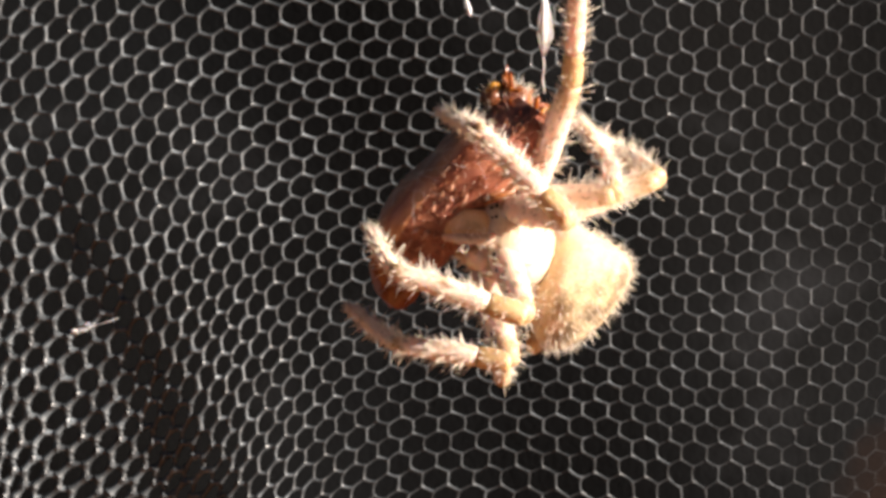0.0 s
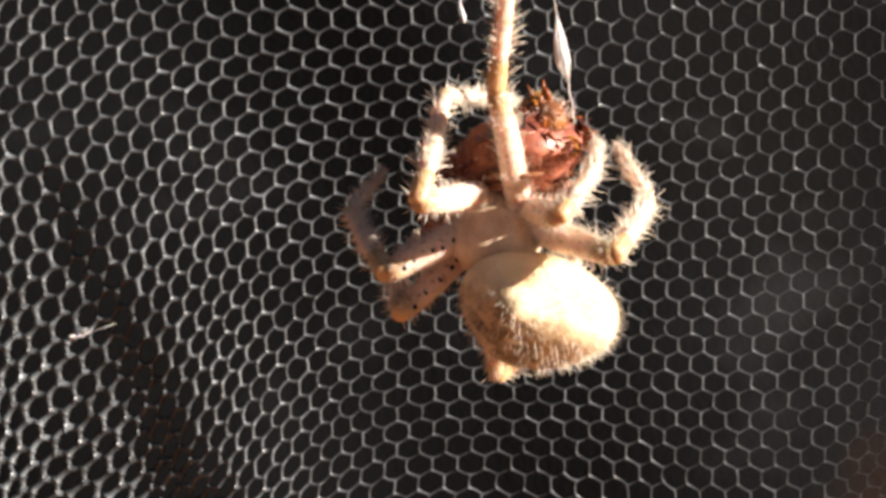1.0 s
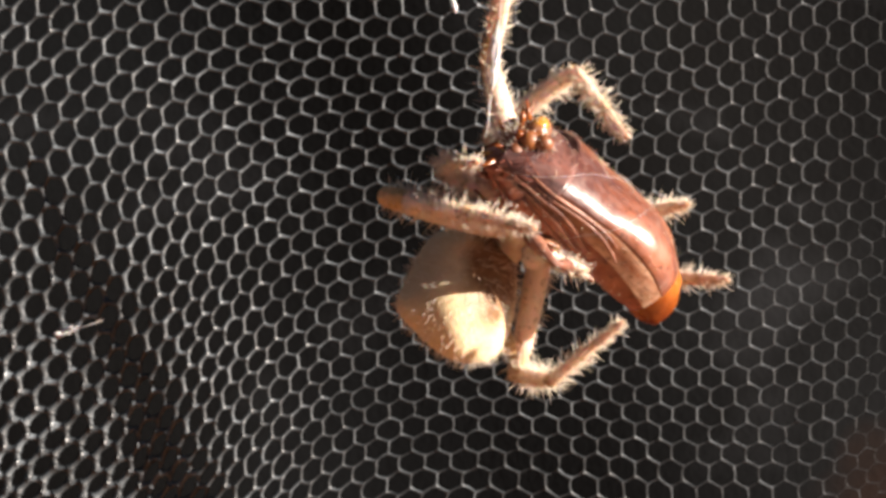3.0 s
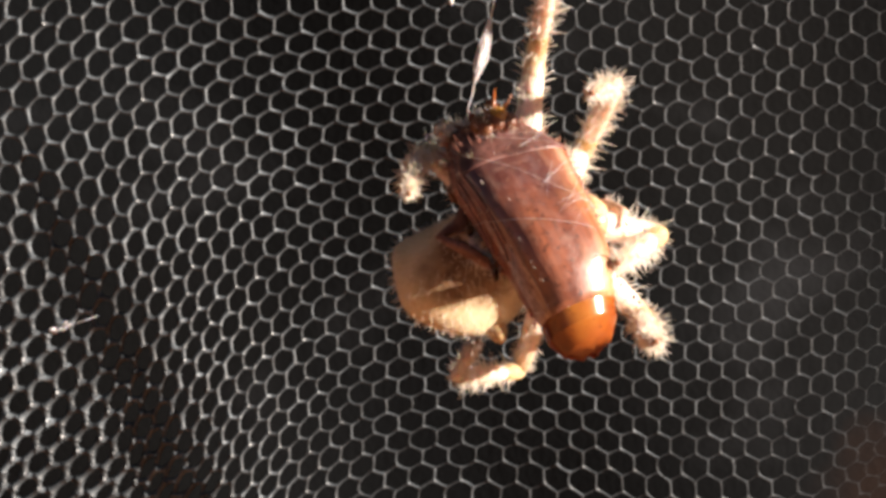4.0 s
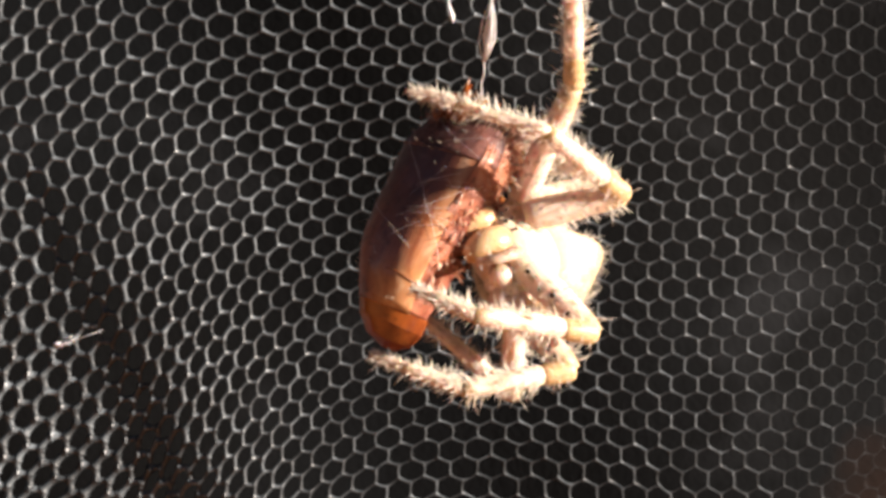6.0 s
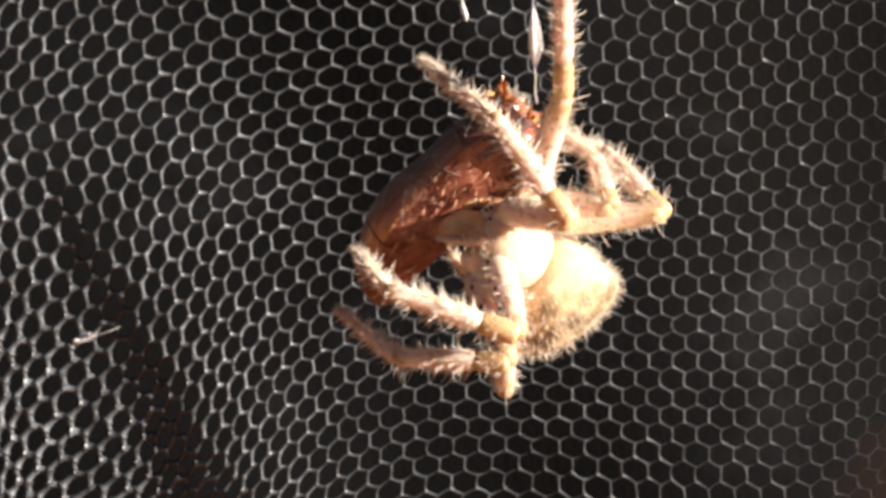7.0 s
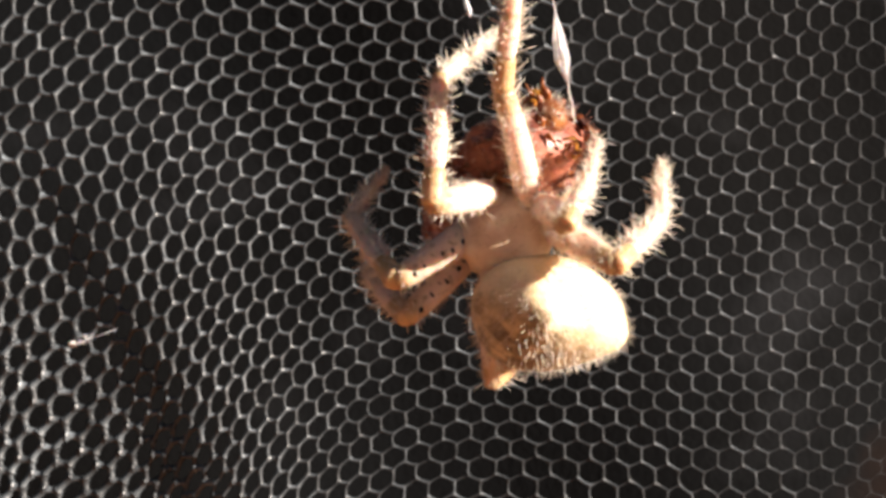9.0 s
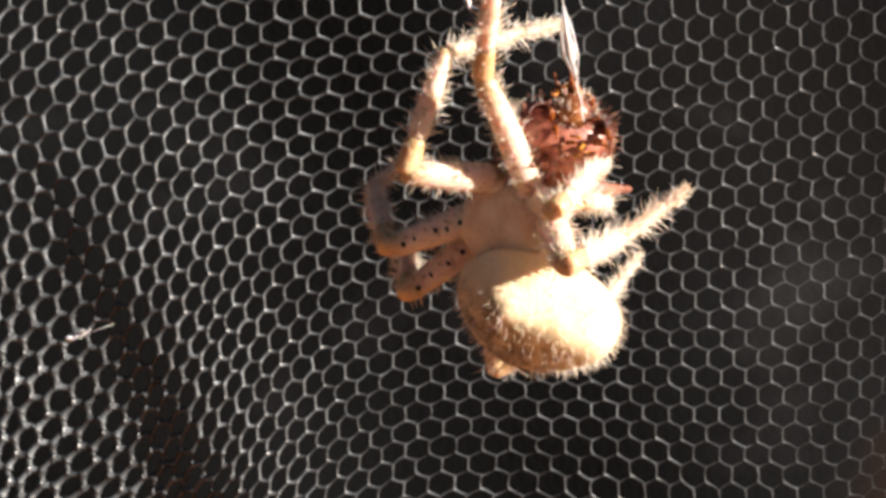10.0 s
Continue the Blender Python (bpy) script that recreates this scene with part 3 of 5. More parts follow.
    blob(bm, c, ax, (1, 1, 1), 44, 56, 0, skin)
    for _ in range(4):
        bmesh.ops.smooth_vert(bm, verts=bm.verts[:], factor=0.5, use_axis_x=True, use_axis_y=True, use_axis_z=True)
    fur(bm, 1350, 0.70, 0.017, lean=Vector((0, 0.1, -0.5)), spread=0.3)
    ab = part("abdomen", bm, [M_ABDOMEN, M_SETA], spider, "broad cream abdomen with grey-brown mottling and short hairs")
    tip = V(20.4, -3.1, -192.8)
    for dx, dy in ((-9, 0), (9, 2), (0, 9), (0, -8)):
        bm = bmesh.new()
        o = V(dx, dy, 0)
        tube(bm, [tip.lerp(c, 0.3) + o, tip.lerp(c, 0.12) + o, tip + o * 0.6], [0.42, 0.38, 0.20], 10)
        fur(bm, 20, 0.4, 0.014)
        part("spinneret", bm, [M_PATELLA, M_SETA], ab)
    return ab


def limb(name, length, radii, mat, parent, bristles, spines, seed, sag=0.0, spots=0):
    """A leg piece along +z from its joint (mm), with fine hairs and stouter spines."""
    random.seed(seed)
    bm = bmesh.new()
    n = 11
    pts, rr = [], []
    for k in range(n):
        t = k / (n - 1)
        at = t * (len(radii) - 1)
        a = min(int(at), len(radii) - 2)
        r = radii[a] + (radii[a + 1] - radii[a]) * (at - a)
        if k in (0, n - 1):
            r *= 0.84
        pts.append((sag * math.sin(math.pi * t), 0, -0.12 + (length + 0.24) * t))
        rr.append(r)
    tube(bm, pts, rr, 12)
    mean = sum(radii) / len(radii)
    for count, long, thick, out in ((int(bristles * 1.2), 0.62, 0.019, 0.7), (int(spines * 1.15), 1.2, 0.031, 1.0)):
        for _ in range(count):
            t = random.uniform(0.04, 0.98)
            k = t * (n - 1)
            a = min(int(k), n - 2)
            r = rr[a] + (rr[a + 1] - rr[a]) * (k - a)
            th = random.uniform(0, 2 * math.pi)
            o = Vector((math.cos(th), math.sin(th), 0))
            p = Vector((sag * math.sin(math.pi * t), 0, t * length)) + o * r * 0.93
            way = o * out + Vector((0, 0, random.uniform(0.25, 0.75)))
            hair(bm, p, way, long * random.uniform(0.6, 1.2) * (0.7 + 0.3 * mean / 0.7), thick)
    for q in range(spots):
        # dark flecks in rows along the piece
        t, th = 0.14 + 0.78 * (q // 3 + random.uniform(0.2, 0.8)) / max(spots / 3, 1), (0.4, 2.6, 4.6)[q % 3] + random.gauss(0, 0.12)
        k = t * (n - 1)
        a = min(int(k), n - 2)
        rad = rr[a] + (rr[a + 1] - rr[a]) * (k - a)
        o = Vector((math.cos(th), math.sin(th), 0))
        blob(bm, Vector((sag * math.sin(math.pi * t), 0, t * length)) + o * rad * 0.93, (o, Vector((-o.y, o.x, 0)), Vector((0, 0, 1))),
             (0.09, random.uniform(0.16, 0.26), random.uniform(0.12, 0.24)), 5, 8, 2)
    return part(name, bm, [mat, M_SETA, M_DARK], parent)


def build_leg(base, femur, tibia, meta, thick, seed, label, spots=0):
    """A leg: its hip sits on the body, its four other pieces are bent into place by stance()."""
    random.seed(seed)
    bm = bmesh.new()
    b = Vector(base)
    hub = V(46, -30, 50)
    inn = hub + (b - hub) * 0.35
    tube(bm, [inn, inn.lerp(b, 0.6), b, b + (b - inn).normalized() * 0.25], [0.9 * thick, 1.1 * thick, 1.12 * thick, 0.7 * thick], 12)
    fur(bm, 30, 0.4, 0.015)
    leg = part("leg", bm, [M_FEMUR, M_SETA], spider, label)
    r = thick
    pieces = [
        limb("femur", femur, (1.10 * r, 1.16 * r, 1.08 * r, 0.96 * r, 0.82 * r), M_FEMUR, leg, int(34 * femur), int(4.2 * femur), seed + 1, 0.12, spots),
        limb("patella", tibia * 0.27, (0.80 * r, 0.84 * r, 0.80 * r, 0.74 * r), M_PATELLA, leg, 40, 7, seed + 2),
        limb("tibia", tibia * 0.74, (0.74 * r, 0.78 * r, 0.72 * r, 0.64 * r, 0.58 * r), M_TIBIA, leg, int(36 * tibia), int(9 * tibia), seed + 3),
        limb("metatarsus", meta * 0.66, (0.54 * r, 0.50 * r, 0.46 * r, 0.42 * r), M_META, leg, int(34 * meta), int(9.5 * meta), seed + 4, -0.06),
        limb("tarsus", meta * 0.36, (0.42 * r, 0.38 * r, 0.32 * r, 0.16 * r), M_TARSUS, leg, int(30 * meta), int(1 * meta), seed + 5, -0.12),
    ]
    return {"pieces": pieces, "offsets": (0, 0, tibia * 0.27, 0, meta * 0.66), "rows": []}


def stance(leg, t, *joints):
    """Notes where a leg's joints (mm, in the spider's space) are at a time."""
    leg["rows"].append((t, [Vector(j) for j in joints]))


def bend(leg):
    """Keys the pieces of a leg by its noted stances."""
    for piece, k, off in zip(leg["pieces"], (0, 1, 1, 2, 2), leg["offsets"]):
        rows, turn, last = [], None, None
        for t, j in leg["rows"]:
            d = (j[k + 1] - j[k]).normalized()
            turn = d.to_track_quat("Z", "Y") if turn is None else last.rotation_difference(d) @ turn
            last = d
            rows.append((t, Matrix.Translation((j[k] + d * off) * MM) @ turn.to_matrix().to_4x4()))
        walk(piece, rows)


# ---- the prey ----
HEAD_AT, TAIL_AT = V(-42.3, -5.5, 244.3), V(46.8, -278.8, -93.5)
LONG = (HEAD_AT - TAIL_AT).normalized()
TWIST = 41.87
_f = (Vector((-0.42, -0.91, 0)) - LONG * LONG.dot(Vector((-0.42, -0.91, 0)))).normalized()
FACE = Matrix.Rotation(radians(TWIST), 3, LONG) @ _f
WIDE = FACE.cross(LONG)
SIZE = (HEAD_AT - TAIL_AT).length
ARCH = 49.6 * PX      # the back is bowed


def on_prey(s, u, n):
    """A place on the prey: s from tail to head (0 to 1), u across, n outwards (mm)."""
    return Vector((u, n + ARCH * math.sin(math.pi * min(max(s, 0.0), 1.0)), SIZE * s))


PREY_FRAME = Matrix.Translation(TAIL_AT * MM) @ Matrix((WIDE, FACE, LONG)).transposed().to_4x4()
EX, EY, EZ = Vector((1, 0, 0)), Vector((0, 1, 0)), Vector((0, 0, 1))


def prey_part(name, bm, mat, parent, label="", twist=0.0):
    """A part of the prey, built along the prey's own axes, or turned about its length."""
    ob = part(name, bm, mat, parent, label)
    if parent.type == "EMPTY":
        ob.matrix_basis = PREY_FRAME @ pose(0, 0, 0, 0, 0, twist)
    return ob


def prey_width(s):
    t = min(max(s, 0.0), 1.0)
    ats, ws = (0.0, 0.03, 0.09, 0.18, 0.35, 0.58, 0.78, 0.9, 1.0), (13, 42, 60, 64, 78, 86, 98, 82, 65)
    return float(np.interp(t, ats, ws)) * PX


def prey_skin_at(s, degrees, grow=1.0):
    """A place on the prey's skin at a station and an angle round its axis (0 = across, 90 = outwards)."""
    w = prey_width(s) * grow
    a = radians(degrees)
    back, across = math.sin(a), math.cos(a)
    box = 2.0 + 0.8 * min(max((s - 0.1) / 0.2, 0.0), 1.0)
    k = (abs(back) ** box + abs(across) ** box) ** (1 / box)
    lift = 1.01 - 0.45 * min(max((s - 0.25) / 0.35, 0.0), 1.0) if back > 0 else 0.60 + 0.75 * ARCH * math.sin(math.pi * s) / max(w, 0.1)
    return on_prey(s, w * across / k, w * lift * back / k)


def prey_skin(name, s0, s1, a0, a1, grow, mat, parent, label="", ribs=0.0, sheet=0.0, hairs=0, flare=0.0, crumple=1.0):
    """A piece of the prey's skin between two stations and two angles."""
    bm = bmesh.new()
    n, m = 30, 36
    whole = a1 - a0 >= 359
    rows = []
    for k in range(n + 1):
        s = s0 + (s1 - s0) * k / n
        ring = []
        for q in range(m if whole else m + 1):
            d = a0 + (a1 - a0) * q / m
            a = radians(d)
            r = grow + flare * (1 - k / n) ** 3
            r *= 1 + crumple * (0.014 * math.sin(11 * s + 2 * a + 1) + 0.009 * math.sin(27 * s - 3 * a) + 0.010 * math.sin(a * 46) * max(0.0, s - 0.72) * 3)
            if math.sin(a) < 0.2:
                r *= 1 + ribs * math.sin(s * 70)
            ring.append(bm.verts.new(prey_skin_at(s, d, r) * MM))
        rows.append(ring)
    for r0, r1 in zip(rows, rows[1:]):
        for q in range(len(r0) if whole else len(r0) - 1):
            t = (q + 1) % len(r0)
            bm.faces.new((r0[q], r0[t], r1[t], r1[q]))
    if whole:
        bm.faces.new(rows[0][::-1])
        bm.faces.new(rows[-1])
    bmesh.ops.recalc_face_normals(bm, faces=bm.faces)
    if sheet:
        bmesh.ops.solidify(bm, geom=bm.faces[:], thickness=sheet * MM)
    if hairs:
        fur(bm, hairs, 0.5, 0.014)
    return prey_part(name, bm, [mat, M_SETA], parent, label)


def build_prey():
    random.seed(31)
    prey = tagged(new("insect"), "dead brown beetle with a glossy amber tail, gripped by a spider", "insect")
    prey_skin("body", 0.012, 0.97, 0, 360, 0.95, M_BELLY, prey, "reddish-brown ribbed belly", ribs=0.022)
    prey_skin("tail_shell", 0.0, 0.150, -62, 242, 1.0, M_TAIL, prey, "smooth glossy amber-orange end shell", sheet=0.05, crumple=0.3)
    prey_skin("torn_side", 0.44, 0.95, 142, 190, 1.020, M_FLANK, prey, "ragged dark red side with pale flakes", sheet=0.05, hairs=60, crumple=2.6)
    prey_skin("torn_side", 0.150, 0.47, 152, 192, 1.004, M_FLANK, prey, "ragged dark red side with pale flakes", sheet=0.05, hairs=30, crumple=2.0)
    prey_skin("wing_edge", 0.15, 0.93, -10, 40, 1.010, M_FOLD, prey, "glossy streaked wing edge", sheet=0.06, hairs=30, flare=0.008)
    prey_skin("wing_cover", 0.144, 0.92, 26, 154, 1.020, M_WING, prey, "dark brown glossy wing cover with a tan rim", sheet=0.08, hairs=40, flare=0.003)
    prey_skin("neck_shield", 0.765, 1.0, 2, 178, 1.036, M_SHIELD, prey, "dark purplish-brown neck shield", sheet=0.08, hairs=60)
    for a, b in ((-46, -8), (188, 226)):
        prey_skin("flank", 0.22, 0.84, a, b, 1.0, M_FLANK, prey, "reddish flank with dark specks", sheet=0.05, ribs=0.012, hairs=40)
    # head with jaws, horn and feelers
    bm = bmesh.new()
    blob(bm, on_prey(0.965, -0.7, 1.0), (EX, EY, EZ), (1.3, 1.2, 1.1), 16, 24)
    fur(bm, 150, 0.75, 0.02, lean=EZ * 0.5)
    head = prey_part("head", bm, [M_HEAD, M_SETA], prey, "rough amber-brown head", -TWIST)
    for u, n, out, up, r in ((-1.1, 1.7, -1.1, 1.6, 0.24), (0.6, 1.5, 0.5, 1.3, 0.2), (-0.4, 2.2, -0.1, 0.7, 0.34), (-1.7, 1.2, -0.5, 0.9, 0.24), (1.9, 0.6, 0.9, 1.0, 0.2), (-0.9, -0.6, -0.5, 1.3, 0.2), (0.9, -0.8, 0.6, 1.1, 0.18), (-0.2, 0.6, -0.2, 1.2, 0.2)):
        bm = bmesh.new()
        p = on_prey(0.995, u, n)
        up *= 0.6
        tube(bm, [p, p + EX * out * 0.5 + EZ * up * 0.6 + EY * 0.2, p + EX * out + EZ * up + EY * 0.1], [r, r * 0.75, 0.03], 8)
        prey_part("mouthpart", bm, M_AMBER, head, "pointed reddish-brown mouthpart")
    for k in range(30):
        bm = bmesh.new()
        p = on_prey(random.uniform(0.93, 1.0), random.uniform(-2.4, 2.2), random.uniform(-1.6, 1.8))
        d = Vector((random.gauss(0, 0.7) + p.x * 0.25, random.gauss(0, 0.5), random.uniform(0.1, 0.75)))
        q = random.uniform(0.5, 1.15)
        tube(bm, [p, p + d * 0.5 * q + Vector((random.gauss(0, 0.15), random.gauss(0, 0.15), 0)), p + d * q], [random.uniform(0.1, 0.22), 0.12, 0.03], 6)
        prey_part("mouth_bristle", bm, random.choice((M_HEAD, M_YELLOW, M_AMBER, M_FLANK)), head, "stiff brown bristle")
    bm = bmesh.new()
    for _ in range(150):
        a = random.uniform(0, 2 * math.pi)
        st = random.uniform(0.86, 0.985)
        at = prey_skin_at(st, math.degrees(a), 1.0)
        hair(bm, at, Vector((math.cos(a), math.sin(a), random.uniform(0.3, 1.6))), random.uniform(0.4, 1.3), 0.03, 0)
    prey_part("bristle_rim", bm, M_BELLY, prey, "ragged brown bristles round the neck")
    for u, st, n, q in ((-1.5, 0.945, 1.9, 0.75), (-0.6, 0.955, 2.2, 0.62), (-2.2, 0.93, 1.3, 0.55), (0.4, 0.965, 1.9, 0.5), (-1.0, 0.915, 2.5, 0.5)):
        bm = bmesh.new()
        blob(bm, on_prey(st, u, n), (EX, EY, EZ), (q, q * 0.8, q * 1.1), 10, 14)
        fur(bm, 14, 0.5, 0.02)
        prey_part("jaw_plate", bm, [M_HEAD, M_SETA], head, "brown jaw plate")
    # raised ridges along the fore part of the shell
    for k in range(8):
        bm = bmesh.new()
        pts = []
        for q in range(12):
            t = q / 11
            st = 0.40 + 0.05 * (k % 3) + 0.44 * t
            pts.append(prey_skin_at(st, -74 + 12 * k + 20 * t + 4 * math.sin(5 * t + k), 1.015))
        tube(bm, pts, [0.03 + 0.13 * math.sin(math.pi * (0.08 + 0.84 * q / 11)) for q in range(12)], 8)
        prey_part("shell_ridge", bm, M_RIDGE, prey, "pale reddish ridge")
    # the side turned to the spider's jaws is torn: red shreds, with pale flakes along its rim
    bm = bmesh.new()
    for _ in range(620):
        st, d = random.uniform(0.34, 0.95), random.uniform(148, 285)
        a = radians(d)
        hair(bm, prey_skin_at(st, d, 0.98), Vector((math.cos(a), math.sin(a), random.gauss(0.3, 0.8))), random.uniform(0.25, 0.9 if d < 200 else 1.5), random.uniform(0.02, 0.06), 0)
    prey_part("torn_edge", bm, M_FLANK, prey, "ragged dark red shreds")
    for k in range(22):
        bm = bmesh.new()
        st, d = random.uniform(0.22, 0.94), random.gauss(176, 17)
        a = radians(d)
        p = prey_skin_at(st, d, 1.0)
        way = Vector((math.cos(a) * 0.35 + random.gauss(0, 0.2), math.sin(a) * 0.35 + random.gauss(0, 0.2), random.choice((-1, 1, 1)))).normalized()
        out = Vector((math.cos(a), math.sin(a), 0))
        q = random.uniform(0.35, 1.25)
        tube(bm, [p - way * q * 0.4, p + out * 0.16, p + way * q * 0.6 + out * random.uniform(0.05, 0.4)], [0.03, random.uniform(0.10, 0.22), 0.03], 6, flat=0.45)
        prey_part("shell_flake", bm, M_FLAKE, prey, "pale torn flake of shell")
    bm = bmesh.new()
    tube(bm, [prey_skin_at(0.265 + 0.008 * math.sin(k * 0.9), 104 + 8 * k, 1.045) for k in range(11)], [0.02] + [0.045] * 9 + [0.02], 6)
    prey_part("shell_seam", bm, M_HEAD, prey, "dark seam across the shell")
    bm = bmesh.new()
    w = prey_width(0.6)
    tube(bm, [on_prey(0.76, w * 0.75, -0.8), on_prey(0.67, w * 1.05, -0.1), on_prey(0.61, w * 1.34, 2.0), on_prey(0.55, w * 1.08, 0.9), on_prey(0.45, w * 0.8, -0.8)],
         [0.5, 0.55, 0.22, 0.42, 0.3], 10)
    fur(bm, 30, 0.5, 0.018)
    prey_part("insect_leg", bm, [M_RIDGE, M_SETA], prey, "stout reddish folded leg", -TWIST)
    bm = bmesh.new()
    blob(bm, on_prey(0.955, -1.75, 2.0), (EX, EY, EZ), (0.75, 0.5, 0.62), 12, 18)
    fur(bm, 18, 0.5, 0.02)
    prey_part("jaw_plate", bm, [M_YELLOW, M_SETA], head, "shiny yellow-amber jaw plate")
    bm = bmesh.new()
    p = on_prey(0.975, -1.5, 1.6)
    tube(bm, [p, p + Vector((-0.5, 0.3, 0.8)), p + Vector((-1.0, 0.4, 1.5))], [0.26, 0.18, 0.03], 8)
    prey_part("horn", bm, M_AMBER, head, "pointed amber horn")
    # folded legs of the prey under its belly
    for s in (-1, 1):
        for at, knee, end in ((0.84, 0.76, 0.93), (0.72, 0.60, 0.78), (0.58, 0.40, 0.62)):
            bm = bmesh.new()
            w = prey_width(at)
            tube(bm, [on_prey(at, s * 0.9, -1.6), on_prey((at + knee) / 2, s * w * 0.8, -2.5), on_prey(knee, s * w * 1.02, -2.0),
                      on_prey((knee + end) / 2, s * w * 0.85, -2.9), on_prey(end, s * w * 0.45, -3.1)], [0.34, 0.36, 0.26, 0.2, 0.1], 8)
            fur(bm, 26, 0.5, 0.018)
            prey_part("insect_leg", bm, [M_HEAD, M_SETA], prey, "thin brown folded leg")
    # bands of swathing silk over the side of the shell
    for k in range(14):
        bm = bmesh.new()
        s0 = random.choice((0.34, 0.50, 0.62, 0.78)) + random.gauss(0, 0.035)
        a0, lean, turn = random.uniform(84, 128), random.gauss(0.05, 0.05), random.uniform(26, 62)
        pts = []
        for q in range(9):
            t = q / 8
            pts.append(prey_skin_at(s0 + lean * t, a0 + turn * t, 1.06) + Vector((0, random.gauss(0, 0.015), 0)))
        r = random.uniform(0.005, 0.011)
        tube(bm, pts, [0.3 * r] + [r] * 7 + [0.3 * r], 5)
        prey_part("silk_strand", bm, M_SILK, prey, "fine white silk strand")
    # silk wound round it
    for k in range(4):
        bm = bmesh.new()
        s0, s1 = random.uniform(0.35, 0.95), random.uniform(0.3, 0.9)
        a0 = random.uniform(-40, 60)
        pts = []
        for q in range(15):
            t = q / 14
            pts.append(prey_skin_at(s0 + (s1 - s0) * t, a0 + 150 * t, 1.075))
        tube(bm, pts, [random.uniform(0.004, 0.009)] * len(pts), 5)
        prey_part("silk_strand", bm, M_SILK, prey, "fine white silk strand")
    return prey


def build_thread():
    """The twisted silk cord on which the prey hangs, with a thick tuft."""
    random.seed(12)
    thread = tagged(new("silk_thread"), "white silk cord with a frayed tuft, tied to the insect's head", "silk")
    a, b, top = V(-85, -4, 250), V(-56, -8, 382), V(0, 0, 640)
    bm = bmesh.new()
    n = 26
    pts = [a.lerp(b, 1.2 * k / n) + Vector((math.sin(k * 0.9), math.cos(k * 0.7), 0)) * 0.05 for k in range(n + 1)]
    tube(bm, pts, [0.045 + 0.19 * math.exp(-((1.2 * k / n - 0.88) / 0.17) ** 2) * (1 + 0.3 * math.sin(k * 2.3)) for k in range(n + 1)], 8)
    part("cord", bm, M_SILK, thread)
    for k in range(12):
        bm = bmesh.new()
        o = Vector((random.gauss(0, 0.26), random.gauss(0, 0.26), random.gauss(0, 0.3)))
        tube(bm, [a.lerp(b, 0.55) + o * 0.2, a.lerp(b, 0.85) + o, b.lerp(top, 0.06) + o * 0.8, b.lerp(top, 0.22) + o * 0.1], [0.02, 0.045, 0.045, 0.015], 5)
        part("tuft", bm, M_SILK, thread)
    bm = bmesh.new()
    tube(bm, [b, b.lerp(top, 0.4), top], [0.06, 0.022, 0.022], 6)
    part("upper_cord", bm, M_SILK, thread)
    return thread


def build_line():
    """The dragline above: from where thread and leg meet, up and back to the net."""
    line = new("silk_line")
    bm = bmesh.new()
    a = V(0, 0, 640)
    b = net_spot(945, -300) / MM
    tube(bm, [a.lerp(b, k / 12) + Vector((0, 0, -1.2 * math.sin(math.pi * k / 12))) for k in range(13)], [0.04] * 13, 6)
    part("strand", bm, M_SILK, line)
    return tagged(line, "taut silk dragline running up to the net", "silk")


def build_bits():
    random.seed(77)
    # a torn shred of web caught in the net
    web = tagged(new("web_shred"), "small white shred of old web caught in the net", "web")
    p, q = net_spot(135, 603, 0.3) / MM, net_spot(205, 585, 0.3) / MM
    for k in range(9):
        bm = bmesh.new()
        o = lambda s: Vector([random.gauss(0, s) for _ in range(3)])
        far = random.uniform(0.25, 0.6) if k else 1.25
        tube(bm, [p + o(0.25), p.lerp(q, far * 0.5) + o(0.3), p.lerp(q, far) + o(0.35)], [0.07, 0.06, 0.02], 5)
        part("thread", bm, M_SILK, web)
    bm = bmesh.new()
    blob(bm, p, (Vector((1, 0, 0)), Vector((0, 1, 0)), Vector((0, 0, 1))), (0.45, 0.2, 0.3), 8, 10)
    part("clump", bm, M_SILK, web)
    fluff = tagged(new("web_shred"), "white hanging bit of silk on the net", "web")
    p, q = net_spot(823, -40, 0.4) / MM, net_spot(832, 30, 0.5) / MM
    bm = bmesh.new()
    tube(bm, [p, p.lerp(q, 0.5) + Vector((-0.2, 0, 0)), p.lerp(q, 0.85), q], [0.05, 0.09, 0.26, 0.1], 8)
    part("clump", bm, M_SILK, fluff)


build_setting()
net = build_net()
random.seed(5)
abdomen = build_spider_body()
LEG = "cream leg with tan rings and pale bristles"
leg_up = build_leg((0.49, -0.14, 4.48), 8.84, 7.52, 5.64, 0.80, 100, "cream leg stretched straight up, holding the silk")
leg_loop = build_leg((3.04, -0.70, 4.71), 6.26, 7.81, 8.76, 0.88, 120, LEG)
leg_short = build_leg((-0.40, 0.34, 3.89), 5.27, 4.21, 3.65, 0.84, 140, LEG)
leg_side = build_leg((-0.94, 0.47, 2.41), 8.26, 7.13, 5.21, 0.88, 160, LEG)
leg_mid = build_leg((3.73, -1.39, 1.91), 6.65, 8.42, 4.12, 0.92, 180, LEG, 15)
leg_low = build_leg((3.55, -2.62, 0.06), 6.87, 7.27, 5.98, 0.90, 200, LEG, 15)
leg_under = build_leg((2.64, -0.87, -0.19), 9.80, 8.26, 6.43, 0.74, 220, LEG)
leg_tucked = build_leg((0.30, -0.68, 2.07), 3.34, 3.23, 2.47, 0.75, 240, "short leg tucked against the insect")
insect = build_prey()
silk = build_thread()
build_line()
build_bits()

